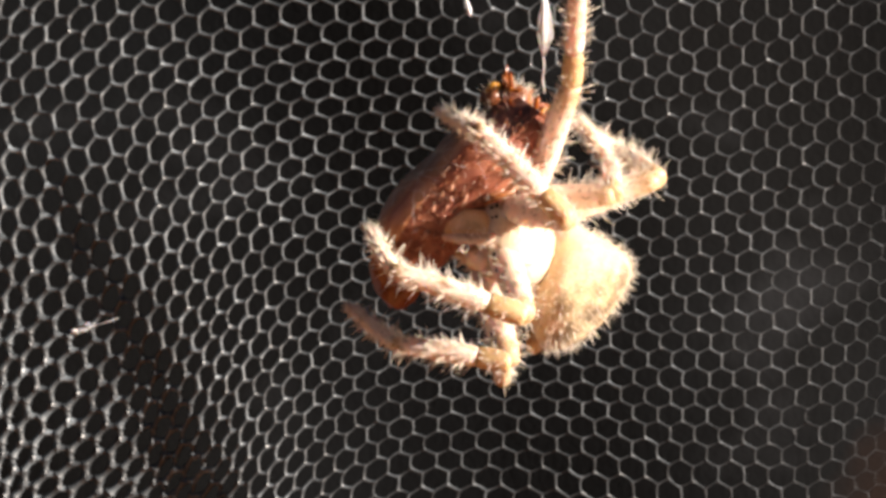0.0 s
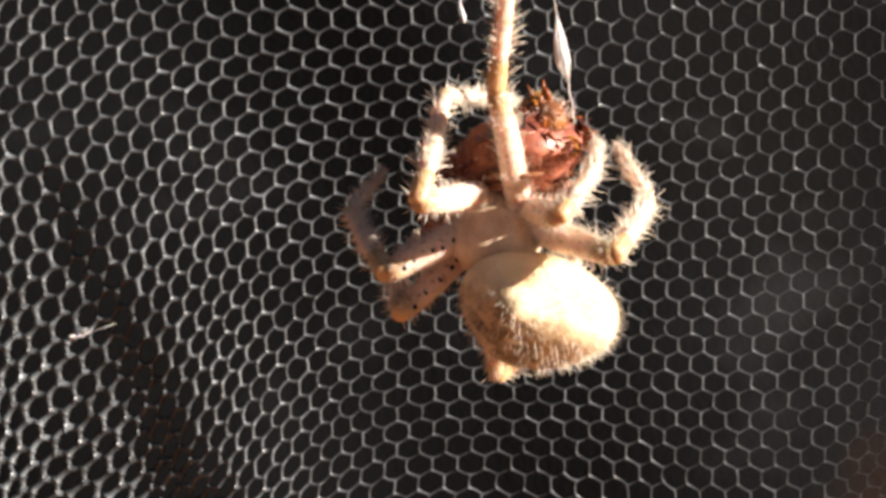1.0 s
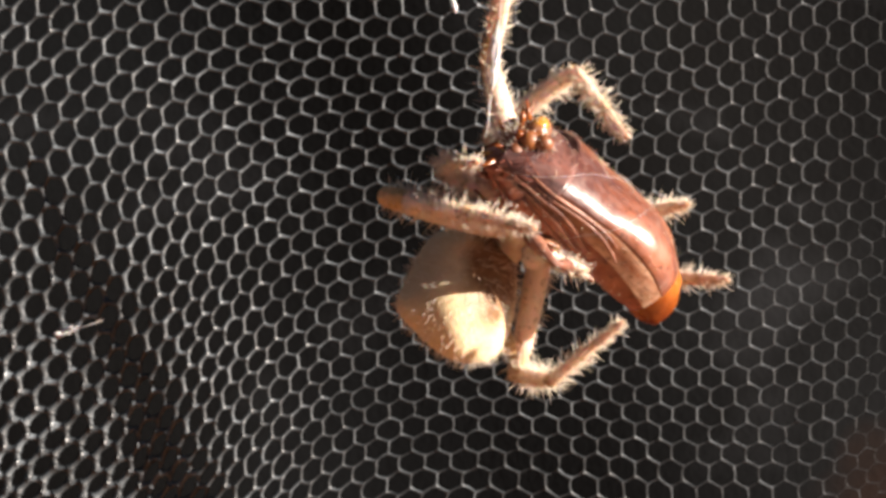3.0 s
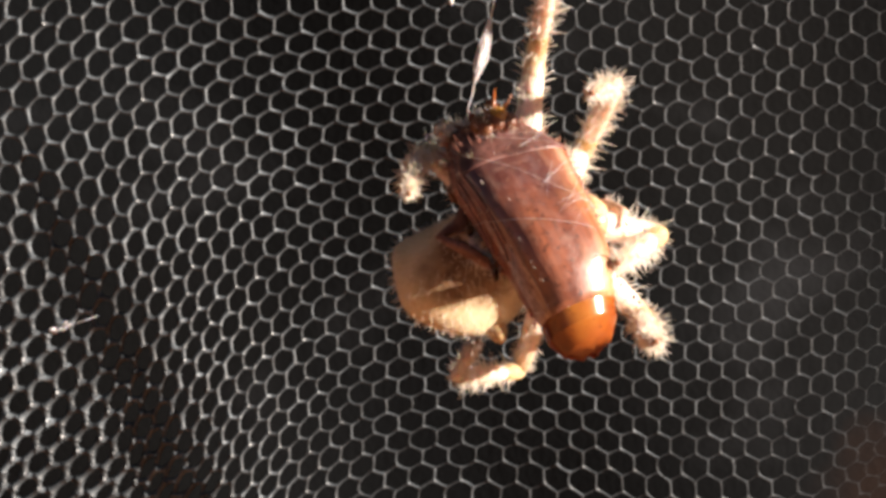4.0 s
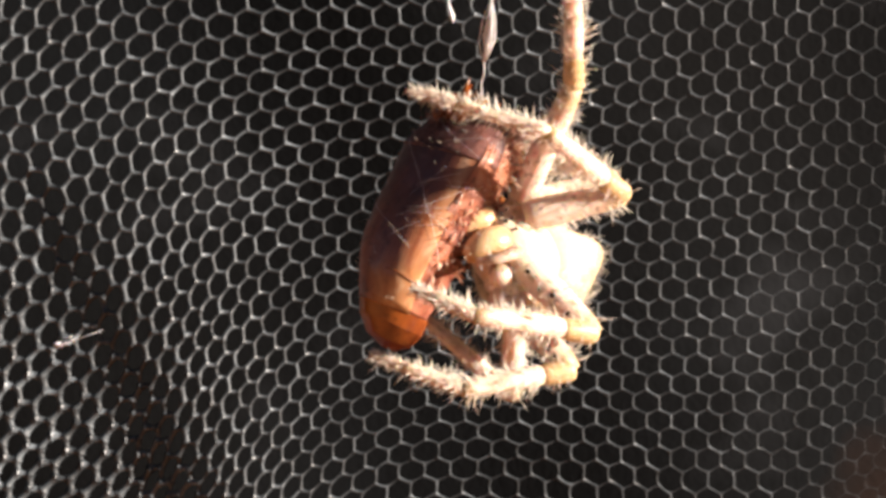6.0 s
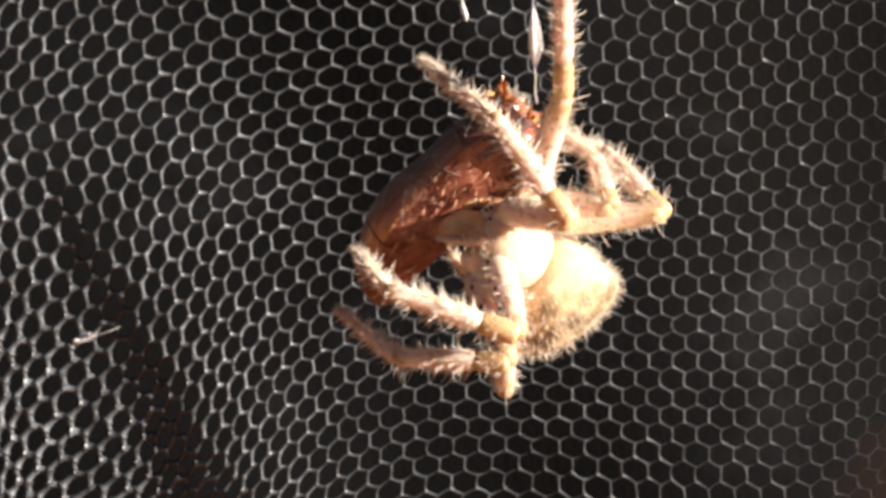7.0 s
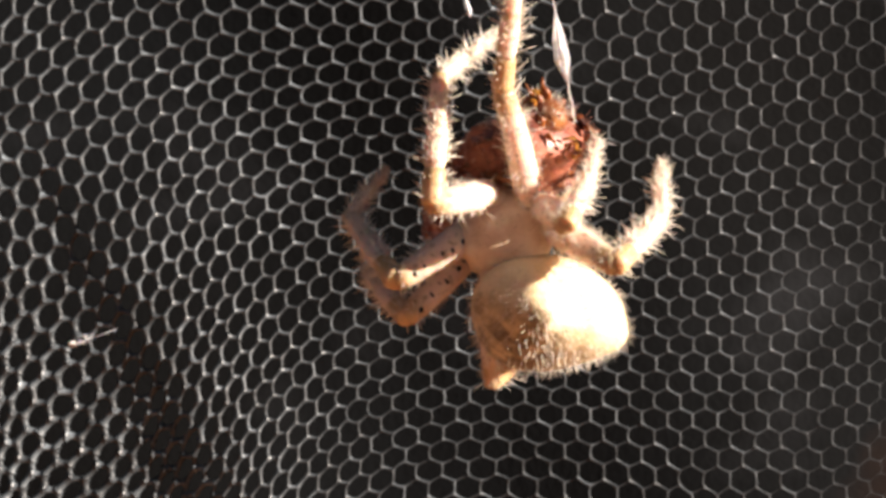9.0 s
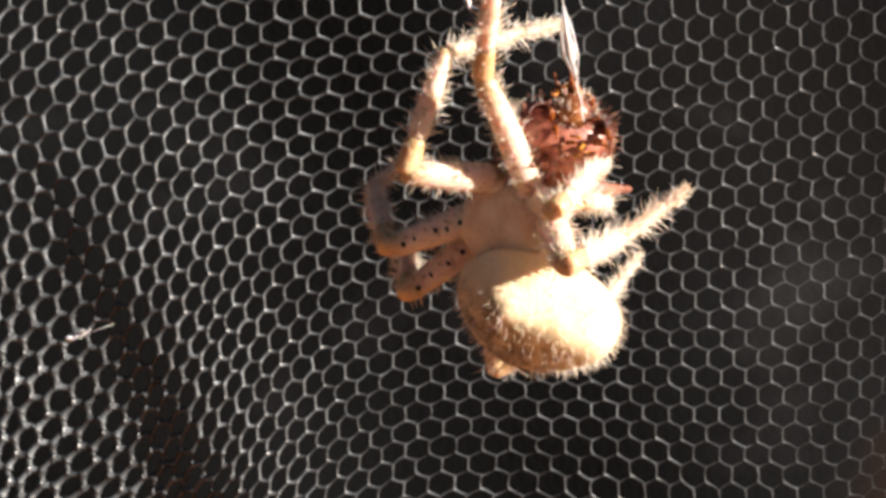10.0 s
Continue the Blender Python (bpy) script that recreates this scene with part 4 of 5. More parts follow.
# how far the hanging pair has turned round the thread (seconds, degrees)
TURN = ((0.0, 257.9), (0.5, 221.2), (1.0, 186.6), (1.5, 154.1), (2.0, 123.4), (2.5, 94.4), (3.0, 66.9), (3.5, 40.8), (4.0, 16.1), (4.5, -7.4), (5.0, -29.8), (5.5, -51.0), (6.0, -71.2), (6.5, -90.3), (7.0, -108.3), (7.5, -125.3), (8.0, -141.1), (8.5, -155.8), (9.0, -169.1), (9.5, -181.1), (10.0, -191.6))


# how the legs shift and tilt the prey, and how the abdomen swings on its stalk:
# seconds, shift (units of V) and turn about x, y, z (degrees)
PREY_SHIFT = (
    (0.0, 20.6, 20.7, 14.0, 5.4, -3.4, 4.7),
    (1.0, 35.2, 19.8, -1.0, 3.8, -4.5, 14.7),
    (2.0, 9.9, 23.4, -8.9, 3.8, -5.9, 3.7),
    (2.5, 0.9, 27.6, -10.3, 5.1, -5.0, 4.5),
    (4.0, -16.2, 19.9, -3.0, -15.1, 0.8, -3.0),
    (4.5, -19.6, 18.5, 4.2, -10.4, 3.0, 6.4),
    (5.0, -23.1, 4.8, 6.9, -7.4, 5.5, 14.1),
    (5.5, -8.9, 3.0, 7.6, -3.0, 5.5, 16.3),
    (6.0, -6.1, -7.1, 7.2, 1.2, 1.9, 17.1),
    (7.5, 15.3, -6.5, 0.7, 0.2, -3.3, 8.1),
    (8.0, 23.3, -10.1, 1.4, 0.7, -4.7, 4.1),
    (8.5, 25.7, -9.5, -0.5, 0.9, -3.4, 7.4),
    (9.0, 35.4, -5.0, -11.1, 0.1, -3.0, 9.0),
    (10.0, 12.0, -7.1, -4.1, -0.3, -6.5, -1.7),
)
ABDOMEN_SWING = (
    (0.0, 5.2, 3.4, 6.9, 5.1, 1.4, -2.1),
    (1.0, 8.4, 2.6, 5.9, 2.0, -2.7, -7.0),
    (2.0, 3.2, 10.8, -2.6, 1.1, 1.0, -8.6),
    (2.5, -0.2, 12.6, -6.5, -5.1, 8.5, -6.2),
    (4.0, -11.0, 3.1, -2.5, 3.4, 7.6, 1.9),
    (4.5, -10.0, -1.5, -2.2, -0.9, 1.6, 5.1),
    (5.0, -9.9, -3.1, 3.4, 1.3, 4.4, 3.0),
    (5.5, -12.0, -5.5, 9.7, 3.8, 8.1, 1.7),
    (6.0, -7.6, -7.4, 8.0, 2.2, 4.0, 4.1),
    (7.5, 6.0, -11.4, 4.8, -6.4, -7.6, 1.6),
    (8.0, 8.0, -10.0, 4.4, -6.1, -9.8, 2.8),
    (9.0, 15.4, -6.2, -2.5, -3.5, -8.8, 7.1),
    (10.0, 14.7, -0.9, -4.6, -1.8, -5.4, 1.5),
)


def swung(table, pivot, t):
    """The small extra turn and shift at a time, about a pivot (mm)."""
    v = [float(np.interp(t, [r[0] for r in table], [r[k] for r in table])) for k in range(1, 7)]
    turn = Vector([radians(a) for a in v[3:]])
    m = Matrix.Rotation(turn.length, 4, turn) if turn.length > 1e-6 else Matrix()
    return Matrix.Translation((pivot + V(*v[:3])) * MM) @ m @ Matrix.Translation(-pivot * MM)


def motions():
    walk(spider, [(t, pose(0, 0, 0, 0, 0, a)) for t, a in TURN])
    walk(abdomen, [(t, swung(ABDOMEN_SWING, V(25, 15, 5), t)) for t, a in TURN])
    middle = V(-4.0, -143.0, 78.0)
    tie = V(-69.3, 5.9, 261.1) * MM
    for thing in (insect, silk):
        rows = []
        for t, a in TURN:
            m = swung(PREY_SHIFT, middle, t)
            if thing is silk:
                m = Matrix.Translation(m @ tie - V(-85, -4, 250) * MM)
            rows.append((t, pose(0, 0, 0, 0, 0, a) @ m))
        walk(thing, rows)
    stance(leg_up, 0.0, (0.49, -0.14, 4.48), (1.66, 2.37, 12.87), (2.81, 2.50, 20.30), (1.14, 1.03, 25.48))
    stance(leg_up, 0.5, (0.49, -0.14, 4.48), (2.17, 1.98, 12.89), (2.22, 2.43, 20.40), (0.88, 0.96, 25.67))
    stance(leg_up, 1.0, (0.49, -0.14, 4.48), (2.60, 1.82, 12.83), (2.20, 2.71, 20.29), (0.90, 1.09, 25.53))
    stance(leg_up, 1.5, (0.49, -0.14, 4.48), (3.29, 1.96, 12.59), (1.91, 3.69, 19.78), (0.88, 1.62, 24.92))
    stance(leg_up, 2.0, (0.49, -0.14, 4.48), (3.69, 2.70, 12.21), (0.85, 3.88, 19.08), (0.46, 1.83, 24.31))
    stance(leg_up, 2.5, (0.49, -0.14, 4.48), (3.64, 3.31, 11.98), (0.61, 2.88, 18.85), (0.35, 1.36, 24.27))
    stance(leg_up, 3.0, (0.49, -0.14, 4.48), (3.33, 3.66, 11.94), (0.82, 1.68, 18.75), (0.44, 0.82, 24.31))
    stance(leg_up, 3.5, (0.49, -0.14, 4.48), (2.93, 3.93, 11.94), (1.10, 0.59, 18.42), (0.58, 0.35, 24.03))
    stance(leg_up, 4.0, (0.49, -0.14, 4.48), (2.48, 4.12, 11.96), (1.42, -0.41, 17.87), (0.76, -0.12, 23.46))
    stance(leg_up, 4.5, (0.49, -0.14, 4.48), (2.42, 4.11, 11.98), (2.53, -0.30, 18.07), (1.29, -0.06, 23.56))
    stance(leg_up, 5.0, (0.49, -0.14, 4.48), (2.32, 3.65, 12.25), (3.14, 0.72, 19.13), (1.44, 0.40, 24.49))
    stance(leg_up, 5.5, (0.49, -0.14, 4.48), (2.28, 3.04, 12.53), (3.06, 1.68, 19.88), (1.29, 0.75, 25.16))
    stance(leg_up, 6.0, (0.49, -0.14, 4.48), (2.18, 2.57, 12.72), (2.76, 1.81, 20.18), (1.11, 0.76, 25.47))
    stance(leg_up, 6.5, (0.49, -0.14, 4.48), (2.35, 2.51, 12.70), (2.49, 1.94, 20.20), (1.00, 0.80, 25.52))
    stance(leg_up, 7.0, (0.49, -0.14, 4.48), (2.50, 2.45, 12.69), (2.23, 2.06, 20.19), (0.90, 0.84, 25.53))
    stance(leg_up, 7.5, (0.49, -0.14, 4.48), (2.67, 2.40, 12.66), (1.97, 2.17, 20.14), (0.81, 0.88, 25.51))
    stance(leg_up, 8.0, (0.49, -0.14, 4.48), (2.56, 2.28, 12.72), (2.32, 2.33, 20.24), (0.94, 0.95, 25.53))
    stance(leg_up, 8.5, (0.49, -0.14, 4.48), (2.75, 2.31, 12.67), (2.72, 2.69, 20.17), (1.13, 1.12, 25.35))
    stance(leg_up, 9.0, (0.49, -0.14, 4.48), (2.97, 2.22, 12.63), (2.56, 3.29, 20.06), (1.11, 1.41, 25.17))
    stance(leg_up, 9.5, (0.49, -0.14, 4.48), (3.15, 2.30, 12.55), (2.55, 3.85, 19.88), (1.16, 1.71, 24.91))
    stance(leg_up, 10.0, (0.49, -0.14, 4.48), (3.23, 2.43, 12.48), (2.20, 4.60, 19.60), (1.07, 2.14, 24.55))
    stance(leg_loop, 0.0, (3.04, -0.70, 4.71), (7.59, 3.26, 6.36), (5.60, -2.80, 10.88), (-1.99, -6.79, 9.08))
    stance(leg_loop, 0.5, (3.04, -0.70, 4.71), (7.57, 3.35, 6.19), (5.24, -2.57, 10.73), (-0.97, -8.47, 8.88))
    stance(leg_loop, 1.0, (3.04, -0.70, 4.71), (7.60, 3.38, 6.02), (5.35, -1.76, 11.45), (-0.40, -7.78, 8.74))
    stance(leg_loop, 1.5, (3.04, -0.70, 4.71), (7.49, 3.48, 6.06), (5.55, -1.63, 11.63), (0.39, -7.85, 8.24))
    stance(leg_loop, 2.0, (3.04, -0.70, 4.71), (6.82, 4.00, 6.36), (6.24, -2.15, 11.15), (-0.11, -6.91, 7.44))
    stance(leg_loop, 2.5, (3.04, -0.70, 4.71), (6.33, 4.32, 6.48), (6.60, -2.17, 10.82), (-0.41, -6.37, 7.67))
    stance(leg_loop, 3.0, (3.04, -0.70, 4.71), (6.35, 4.52, 5.66), (6.81, -1.25, 10.91), (0.12, -6.71, 9.44))
    stance(leg_loop, 3.5, (3.04, -0.70, 4.71), (6.33, 4.61, 4.87), (6.81, -0.41, 10.84), (0.88, -6.84, 11.18))
    stance(leg_loop, 4.0, (3.04, -0.70, 4.71), (6.27, 4.62, 4.12), (6.61, 0.33, 10.64), (1.88, -6.71, 12.85))
    stance(leg_loop, 4.5, (3.04, -0.70, 4.71), (6.19, 4.69, 4.31), (6.67, 0.83, 11.09), (2.60, -6.12, 14.51))
    stance(leg_loop, 5.0, (3.04, -0.70, 4.71), (6.02, 4.66, 5.94), (5.84, 0.25, 12.39), (1.14, -6.50, 15.42))
    stance(leg_loop, 5.5, (3.04, -0.70, 4.71), (4.92, 5.07, 6.20), (5.30, -1.08, 11.00), (0.72, -8.04, 13.69))
    stance(leg_loop, 6.0, (3.04, -0.70, 4.71), (5.04, 5.02, 6.24), (6.01, -0.75, 11.41), (1.12, -7.79, 13.18))
    stance(leg_loop, 6.5, (3.04, -0.70, 4.71), (5.96, 4.61, 6.27), (5.96, -0.94, 11.77), (0.67, -7.76, 13.27))
    stance(leg_loop, 7.0, (3.04, -0.70, 4.71), (6.75, 4.09, 6.28), (5.92, -1.06, 12.10), (0.29, -7.65, 13.35))
    stance(leg_loop, 7.5, (3.04, -0.70, 4.71), (7.44, 3.43, 6.35), (5.83, -1.19, 12.43), (-0.10, -7.55, 13.44))
    stance(leg_loop, 8.0, (3.04, -0.70, 4.71), (7.54, 3.45, 5.98), (6.14, -1.21, 12.09), (0.05, -7.37, 13.37))
    stance(leg_loop, 8.5, (3.04, -0.70, 4.71), (7.25, 3.69, 6.15), (6.27, -0.79, 12.47), (0.19, -6.97, 13.71))
    stance(leg_loop, 9.0, (3.04, -0.70, 4.71), (7.46, 3.51, 6.09), (6.25, -0.26, 12.82), (0.85, -7.12, 13.50))
    stance(leg_loop, 9.5, (3.04, -0.70, 4.71), (7.58, 3.34, 6.18), (6.12, -0.23, 12.98), (-0.08, -6.39, 13.54))
    stance(leg_loop, 10.0, (3.04, -0.70, 4.71), (7.91, 2.93, 6.20), (6.03, -0.37, 13.03), (-0.45, -6.24, 13.62))
    stance(leg_short, 0.0, (-0.40, 0.34, 3.89), (0.52, 5.35, 5.23), (-3.58, 4.76, 5.95), (-3.91, 2.34, 8.66))
    stance(leg_short, 0.5, (-0.40, 0.34, 3.89), (-0.15, 5.48, 4.99), (-3.38, 3.58, 6.89), (-3.67, 0.37, 8.59))
    stance(leg_short, 1.0, (-0.40, 0.34, 3.89), (-1.08, 5.29, 5.57), (-3.81, 2.93, 7.74), (-4.61, -0.57, 8.35))
    stance(leg_short, 1.5, (-0.40, 0.34, 3.89), (-1.10, 5.04, 6.15), (-4.70, 3.20, 7.28), (-6.23, -0.09, 7.64))
    stance(leg_short, 2.0, (-0.40, 0.34, 3.89), (-0.11, 5.00, 6.32), (-3.73, 3.41, 7.75), (-5.84, 0.51, 8.44))
    stance(leg_short, 2.5, (-0.40, 0.34, 3.89), (-0.16, 5.40, 5.33), (-3.39, 3.48, 7.21), (-5.89, 1.17, 8.54))
    stance(leg_short, 3.0, (-0.40, 0.34, 3.89), (-0.10, 5.43, 5.22), (-3.29, 3.51, 7.17), (-5.55, 0.95, 8.47))
    stance(leg_short, 3.5, (-0.40, 0.34, 3.89), (-0.06, 5.44, 5.14), (-3.22, 3.51, 7.14), (-5.24, 0.76, 8.43))
    stance(leg_short, 4.0, (-0.40, 0.34, 3.89), (-0.02, 5.46, 5.08), (-3.15, 3.51, 7.11), (-4.96, 0.61, 8.39))
    stance(leg_short, 4.5, (-0.40, 0.34, 3.89), (0.03, 5.47, 5.02), (-3.08, 3.51, 7.09), (-4.69, 0.50, 8.36))
    stance(leg_short, 5.0, (-0.40, 0.34, 3.89), (0.09, 5.47, 4.98), (-3.00, 3.52, 7.06), (-4.43, 0.41, 8.33))
    stance(leg_short, 5.5, (-0.40, 0.34, 3.89), (0.16, 5.47, 4.93), (-2.92, 3.53, 7.03), (-4.18, 0.35, 8.32))
    stance(leg_short, 6.0, (-0.40, 0.34, 3.89), (0.25, 5.47, 4.89), (-2.83, 3.54, 7.00), (-3.92, 0.32, 8.32))
    stance(leg_short, 6.5, (-0.40, 0.34, 3.89), (0.36, 5.46, 4.85), (-2.73, 3.56, 6.97), (-3.66, 0.30, 8.32))
    stance(leg_short, 7.0, (-0.40, 0.34, 3.89), (0.50, 5.45, 4.80), (-2.62, 3.59, 6.93), (-3.38, 0.31, 8.34))
    stance(leg_short, 7.5, (-0.40, 0.34, 3.89), (0.69, 5.42, 4.73), (-2.47, 3.65, 6.87), (-3.07, 0.37, 8.35))
    stance(leg_short, 8.0, (-0.40, 0.34, 3.89), (0.24, 5.49, 4.80), (-2.55, 3.35, 7.11), (-2.86, 0.03, 8.59))
    stance(leg_short, 8.5, (-0.40, 0.34, 3.89), (0.15, 5.51, 4.76), (-2.53, 3.27, 7.10), (-3.36, -0.17, 8.01))
    stance(leg_short, 9.0, (-0.40, 0.34, 3.89), (-0.35, 5.51, 4.90), (-2.66, 2.37, 6.50), (-3.94, -0.73, 7.93))
    stance(leg_short, 9.5, (-0.40, 0.34, 3.89), (-1.22, 5.30, 5.45), (-3.13, 1.78, 6.73), (-4.11, -1.73, 6.90))
    stance(leg_short, 10.0, (-0.40, 0.34, 3.89), (-1.68, 5.19, 5.48), (-3.35, 1.47, 6.51), (-3.91, -2.08, 5.89))
    stance(leg_side, 0.0, (-0.94, 0.47, 2.41), (-2.88, 7.97, 5.27), (-9.40, 5.18, 4.50), (-7.41, 1.20, 7.20))
    stance(leg_side, 0.5, (-0.94, 0.47, 2.41), (-3.40, 8.05, 4.59), (-8.54, 3.14, 5.19), (-7.37, -1.32, 7.61))
    stance(leg_side, 1.0, (-0.94, 0.47, 2.41), (-4.10, 7.94, 4.00), (-7.89, 1.95, 4.82), (-6.59, -2.44, 7.31))
    stance(leg_side, 1.5, (-0.94, 0.47, 2.41), (-4.29, 7.80, 4.24), (-6.24, 0.94, 4.19), (-7.47, -3.34, 6.90))
    stance(leg_side, 2.0, (-0.94, 0.47, 2.41), (-3.38, 7.54, 5.92), (-6.01, 0.94, 5.22), (-7.96, -3.72, 6.47))
    stance(leg_side, 2.5, (-0.94, 0.47, 2.41), (-4.37, 7.64, 4.65), (-6.00, 0.72, 5.21), (-8.24, -3.91, 6.01))
    stance(leg_side, 3.0, (-0.94, 0.47, 2.41), (-4.15, 7.80, 4.48), (-6.23, 1.02, 5.29), (-8.25, -3.71, 6.09))
    stance(leg_side, 3.5, (-0.94, 0.47, 2.41), (-3.87, 7.96, 4.29), (-6.41, 1.38, 5.36), (-8.19, -3.45, 6.15))
    stance(leg_side, 4.0, (-0.94, 0.47, 2.41), (-3.63, 8.09, 4.13), (-6.55, 1.71, 5.42), (-8.12, -3.19, 6.21))
    stance(leg_side, 4.5, (-0.94, 0.47, 2.41), (-3.41, 8.19, 3.99), (-6.67, 2.02, 5.47), (-8.02, -2.94, 6.28))
    stance(leg_side, 5.0, (-0.94, 0.47, 2.41), (-3.22, 8.27, 3.87), (-6.77, 2.32, 5.52), (-7.90, -2.70, 6.35))
    stance(leg_side, 5.5, (-0.94, 0.47, 2.41), (-3.04, 8.34, 3.76), (-6.85, 2.59, 5.57), (-7.76, -2.46, 6.43))
    stance(leg_side, 6.0, (-0.94, 0.47, 2.41), (-2.86, 8.40, 3.66), (-6.91, 2.86, 5.61), (-7.60, -2.22, 6.53))
    stance(leg_side, 6.5, (-0.94, 0.47, 2.41), (-2.70, 8.46, 3.58), (-6.95, 3.13, 5.66), (-7.40, -1.97, 6.63))
    stance(leg_side, 7.0, (-0.94, 0.47, 2.41), (-2.52, 8.51, 3.49), (-6.98, 3.40, 5.70), (-7.17, -1.70, 6.75))
    stance(leg_side, 7.5, (-0.94, 0.47, 2.41), (-2.23, 8.57, 3.35), (-6.97, 3.79, 5.71), (-6.91, -1.29, 6.87))
    stance(leg_side, 8.0, (-0.94, 0.47, 2.41), (-2.27, 8.54, 3.55), (-7.26, 3.79, 5.38), (-7.35, -1.20, 6.85))
    stance(leg_side, 8.5, (-0.94, 0.47, 2.41), (-2.44, 8.52, 3.50), (-7.40, 3.73, 5.33), (-8.23, -1.33, 6.25))
    stance(leg_side, 9.0, (-0.94, 0.47, 2.41), (-2.59, 8.50, 3.44), (-7.31, 3.16, 3.68), (-8.80, -1.43, 5.64))
    stance(leg_side, 9.5, (-0.94, 0.47, 2.41), (-2.87, 8.44, 3.41), (-6.50, 2.38, 2.49), (-9.15, -1.23, 5.16))
    stance(leg_side, 10.0, (-0.94, 0.47, 2.41), (-2.79, 8.45, 3.50), (-5.53, 1.94, 2.48), (-9.23, -0.63, 5.07))
    stance(leg_mid, 0.0, (3.73, -1.39, 1.91), (9.76, 1.16, 0.71), (10.73, -6.80, 3.28), (7.57, -9.16, 4.46))
    stance(leg_mid, 0.5, (3.73, -1.39, 1.91), (9.29, 1.73, -0.01), (10.89, -6.16, 2.47), (7.88, -8.63, 3.80))
    stance(leg_mid, 1.0, (3.73, -1.39, 1.91), (9.50, 1.40, 0.11), (11.41, -6.74, 1.13), (8.98, -9.34, 3.20))
    stance(leg_mid, 1.5, (3.73, -1.39, 1.91), (9.48, 1.39, 0.05), (10.45, -6.90, 1.22), (8.01, -9.49, 3.28))
    stance(leg_mid, 2.0, (3.73, -1.39, 1.91), (9.53, 1.26, 0.00), (9.43, -7.06, 1.32), (7.00, -9.68, 3.36))
    stance(leg_mid, 2.5, (3.73, -1.39, 1.91), (9.62, 1.04, -0.03), (8.36, -7.17, 1.41), (5.98, -9.85, 3.44))
    stance(leg_mid, 3.0, (3.73, -1.39, 1.91), (9.74, 0.69, -0.04), (7.20, -7.19, 1.50), (4.93, -9.99, 3.48))
    stance(leg_mid, 3.5, (3.73, -1.39, 1.91), (9.90, 0.16, -0.04), (5.94, -7.09, 1.59), (3.85, -10.09, 3.49))
    stance(leg_mid, 4.0, (3.73, -1.39, 1.91), (10.07, -0.73, -0.00), (4.57, -6.87, 1.72), (2.74, -10.13, 3.43))
    stance(leg_mid, 4.5, (3.73, -1.39, 1.91), (9.99, -0.47, -0.17), (4.69, -6.76, 1.65), (3.59, -10.37, 3.28))
    stance(leg_mid, 5.0, (3.73, -1.39, 1.91), (9.55, 0.56, -0.67), (6.19, -6.84, 1.54), (4.57, -10.23, 3.21))
    stance(leg_mid, 5.5, (3.73, -1.39, 1.91), (9.38, 1.01, -0.65), (7.51, -6.92, 1.46), (5.49, -10.10, 3.12))
    stance(leg_mid, 6.0, (3.73, -1.39, 1.91), (9.04, 1.47, -0.92), (9.40, -6.48, 1.85), (6.69, -9.45, 2.74))
    stance(leg_mid, 6.5, (3.73, -1.39, 1.91), (9.04, 1.54, -0.84), (10.05, -6.38, 1.83), (7.44, -9.38, 2.90))
    stance(leg_mid, 7.0, (3.73, -1.39, 1.91), (9.06, 1.57, -0.76), (10.65, -6.29, 1.82), (8.17, -9.33, 3.06))
    stance(leg_mid, 7.5, (3.73, -1.39, 1.91), (9.06, 1.62, -0.69), (11.23, -6.13, 1.79), (8.91, -9.24, 3.18))
    stance(leg_mid, 8.0, (3.73, -1.39, 1.91), (9.08, 1.91, -0.28), (11.48, -5.79, 2.17), (8.90, -8.82, 3.23))
    stance(leg_mid, 8.5, (3.73, -1.39, 1.91), (9.12, 2.01, -0.02), (11.40, -5.82, 2.12), (8.60, -8.38, 3.70))
    stance(leg_mid, 9.0, (3.73, -1.39, 1.91), (9.45, 1.44, 0.04), (11.39, -6.68, 1.13), (8.64, -7.91, 3.93))
    stance(leg_mid, 9.5, (3.73, -1.39, 1.91), (9.46, 1.29, -0.15), (12.24, -6.61, 0.72), (9.37, -7.61, 3.49))
    stance(leg_mid, 10.0, (3.73, -1.39, 1.91), (9.59, 1.11, -0.01), (12.54, -6.72, 0.95), (9.29, -7.45, 3.38))
    stance(leg_low, 0.0, (3.55, -2.62, 0.06), (8.87, 0.28, -3.17), (9.17, -6.97, -2.74), (5.04, -11.30, -2.81))
    stance(leg_low, 0.5, (3.55, -2.62, 0.06), (8.33, 1.39, -2.80), (8.63, -5.82, -3.65), (6.50, -11.41, -3.82))
    stance(leg_low, 1.0, (3.55, -2.62, 0.06), (8.45, 0.90, -3.23), (8.25, -6.36, -3.60), (5.98, -11.89, -3.29))
    stance(leg_low, 1.5, (3.55, -2.62, 0.06), (8.50, 0.45, -3.58), (7.89, -6.80, -3.53), (5.54, -12.24, -2.77))
    stance(leg_low, 2.0, (3.55, -2.62, 0.06), (8.53, -0.03, -3.90), (7.51, -7.22, -3.43), (5.13, -12.58, -2.26))
    stance(leg_low, 2.5, (3.55, -2.62, 0.06), (8.53, -0.56, -4.20), (7.13, -7.64, -3.31), (4.76, -12.90, -1.73))
    stance(leg_low, 3.0, (3.55, -2.62, 0.06), (8.50, -1.15, -4.47), (6.72, -8.08, -3.17), (4.39, -13.23, -1.19))
    stance(leg_low, 3.5, (3.55, -2.62, 0.06), (8.43, -1.82, -4.71), (6.27, -8.55, -2.99), (4.04, -13.57, -0.61))
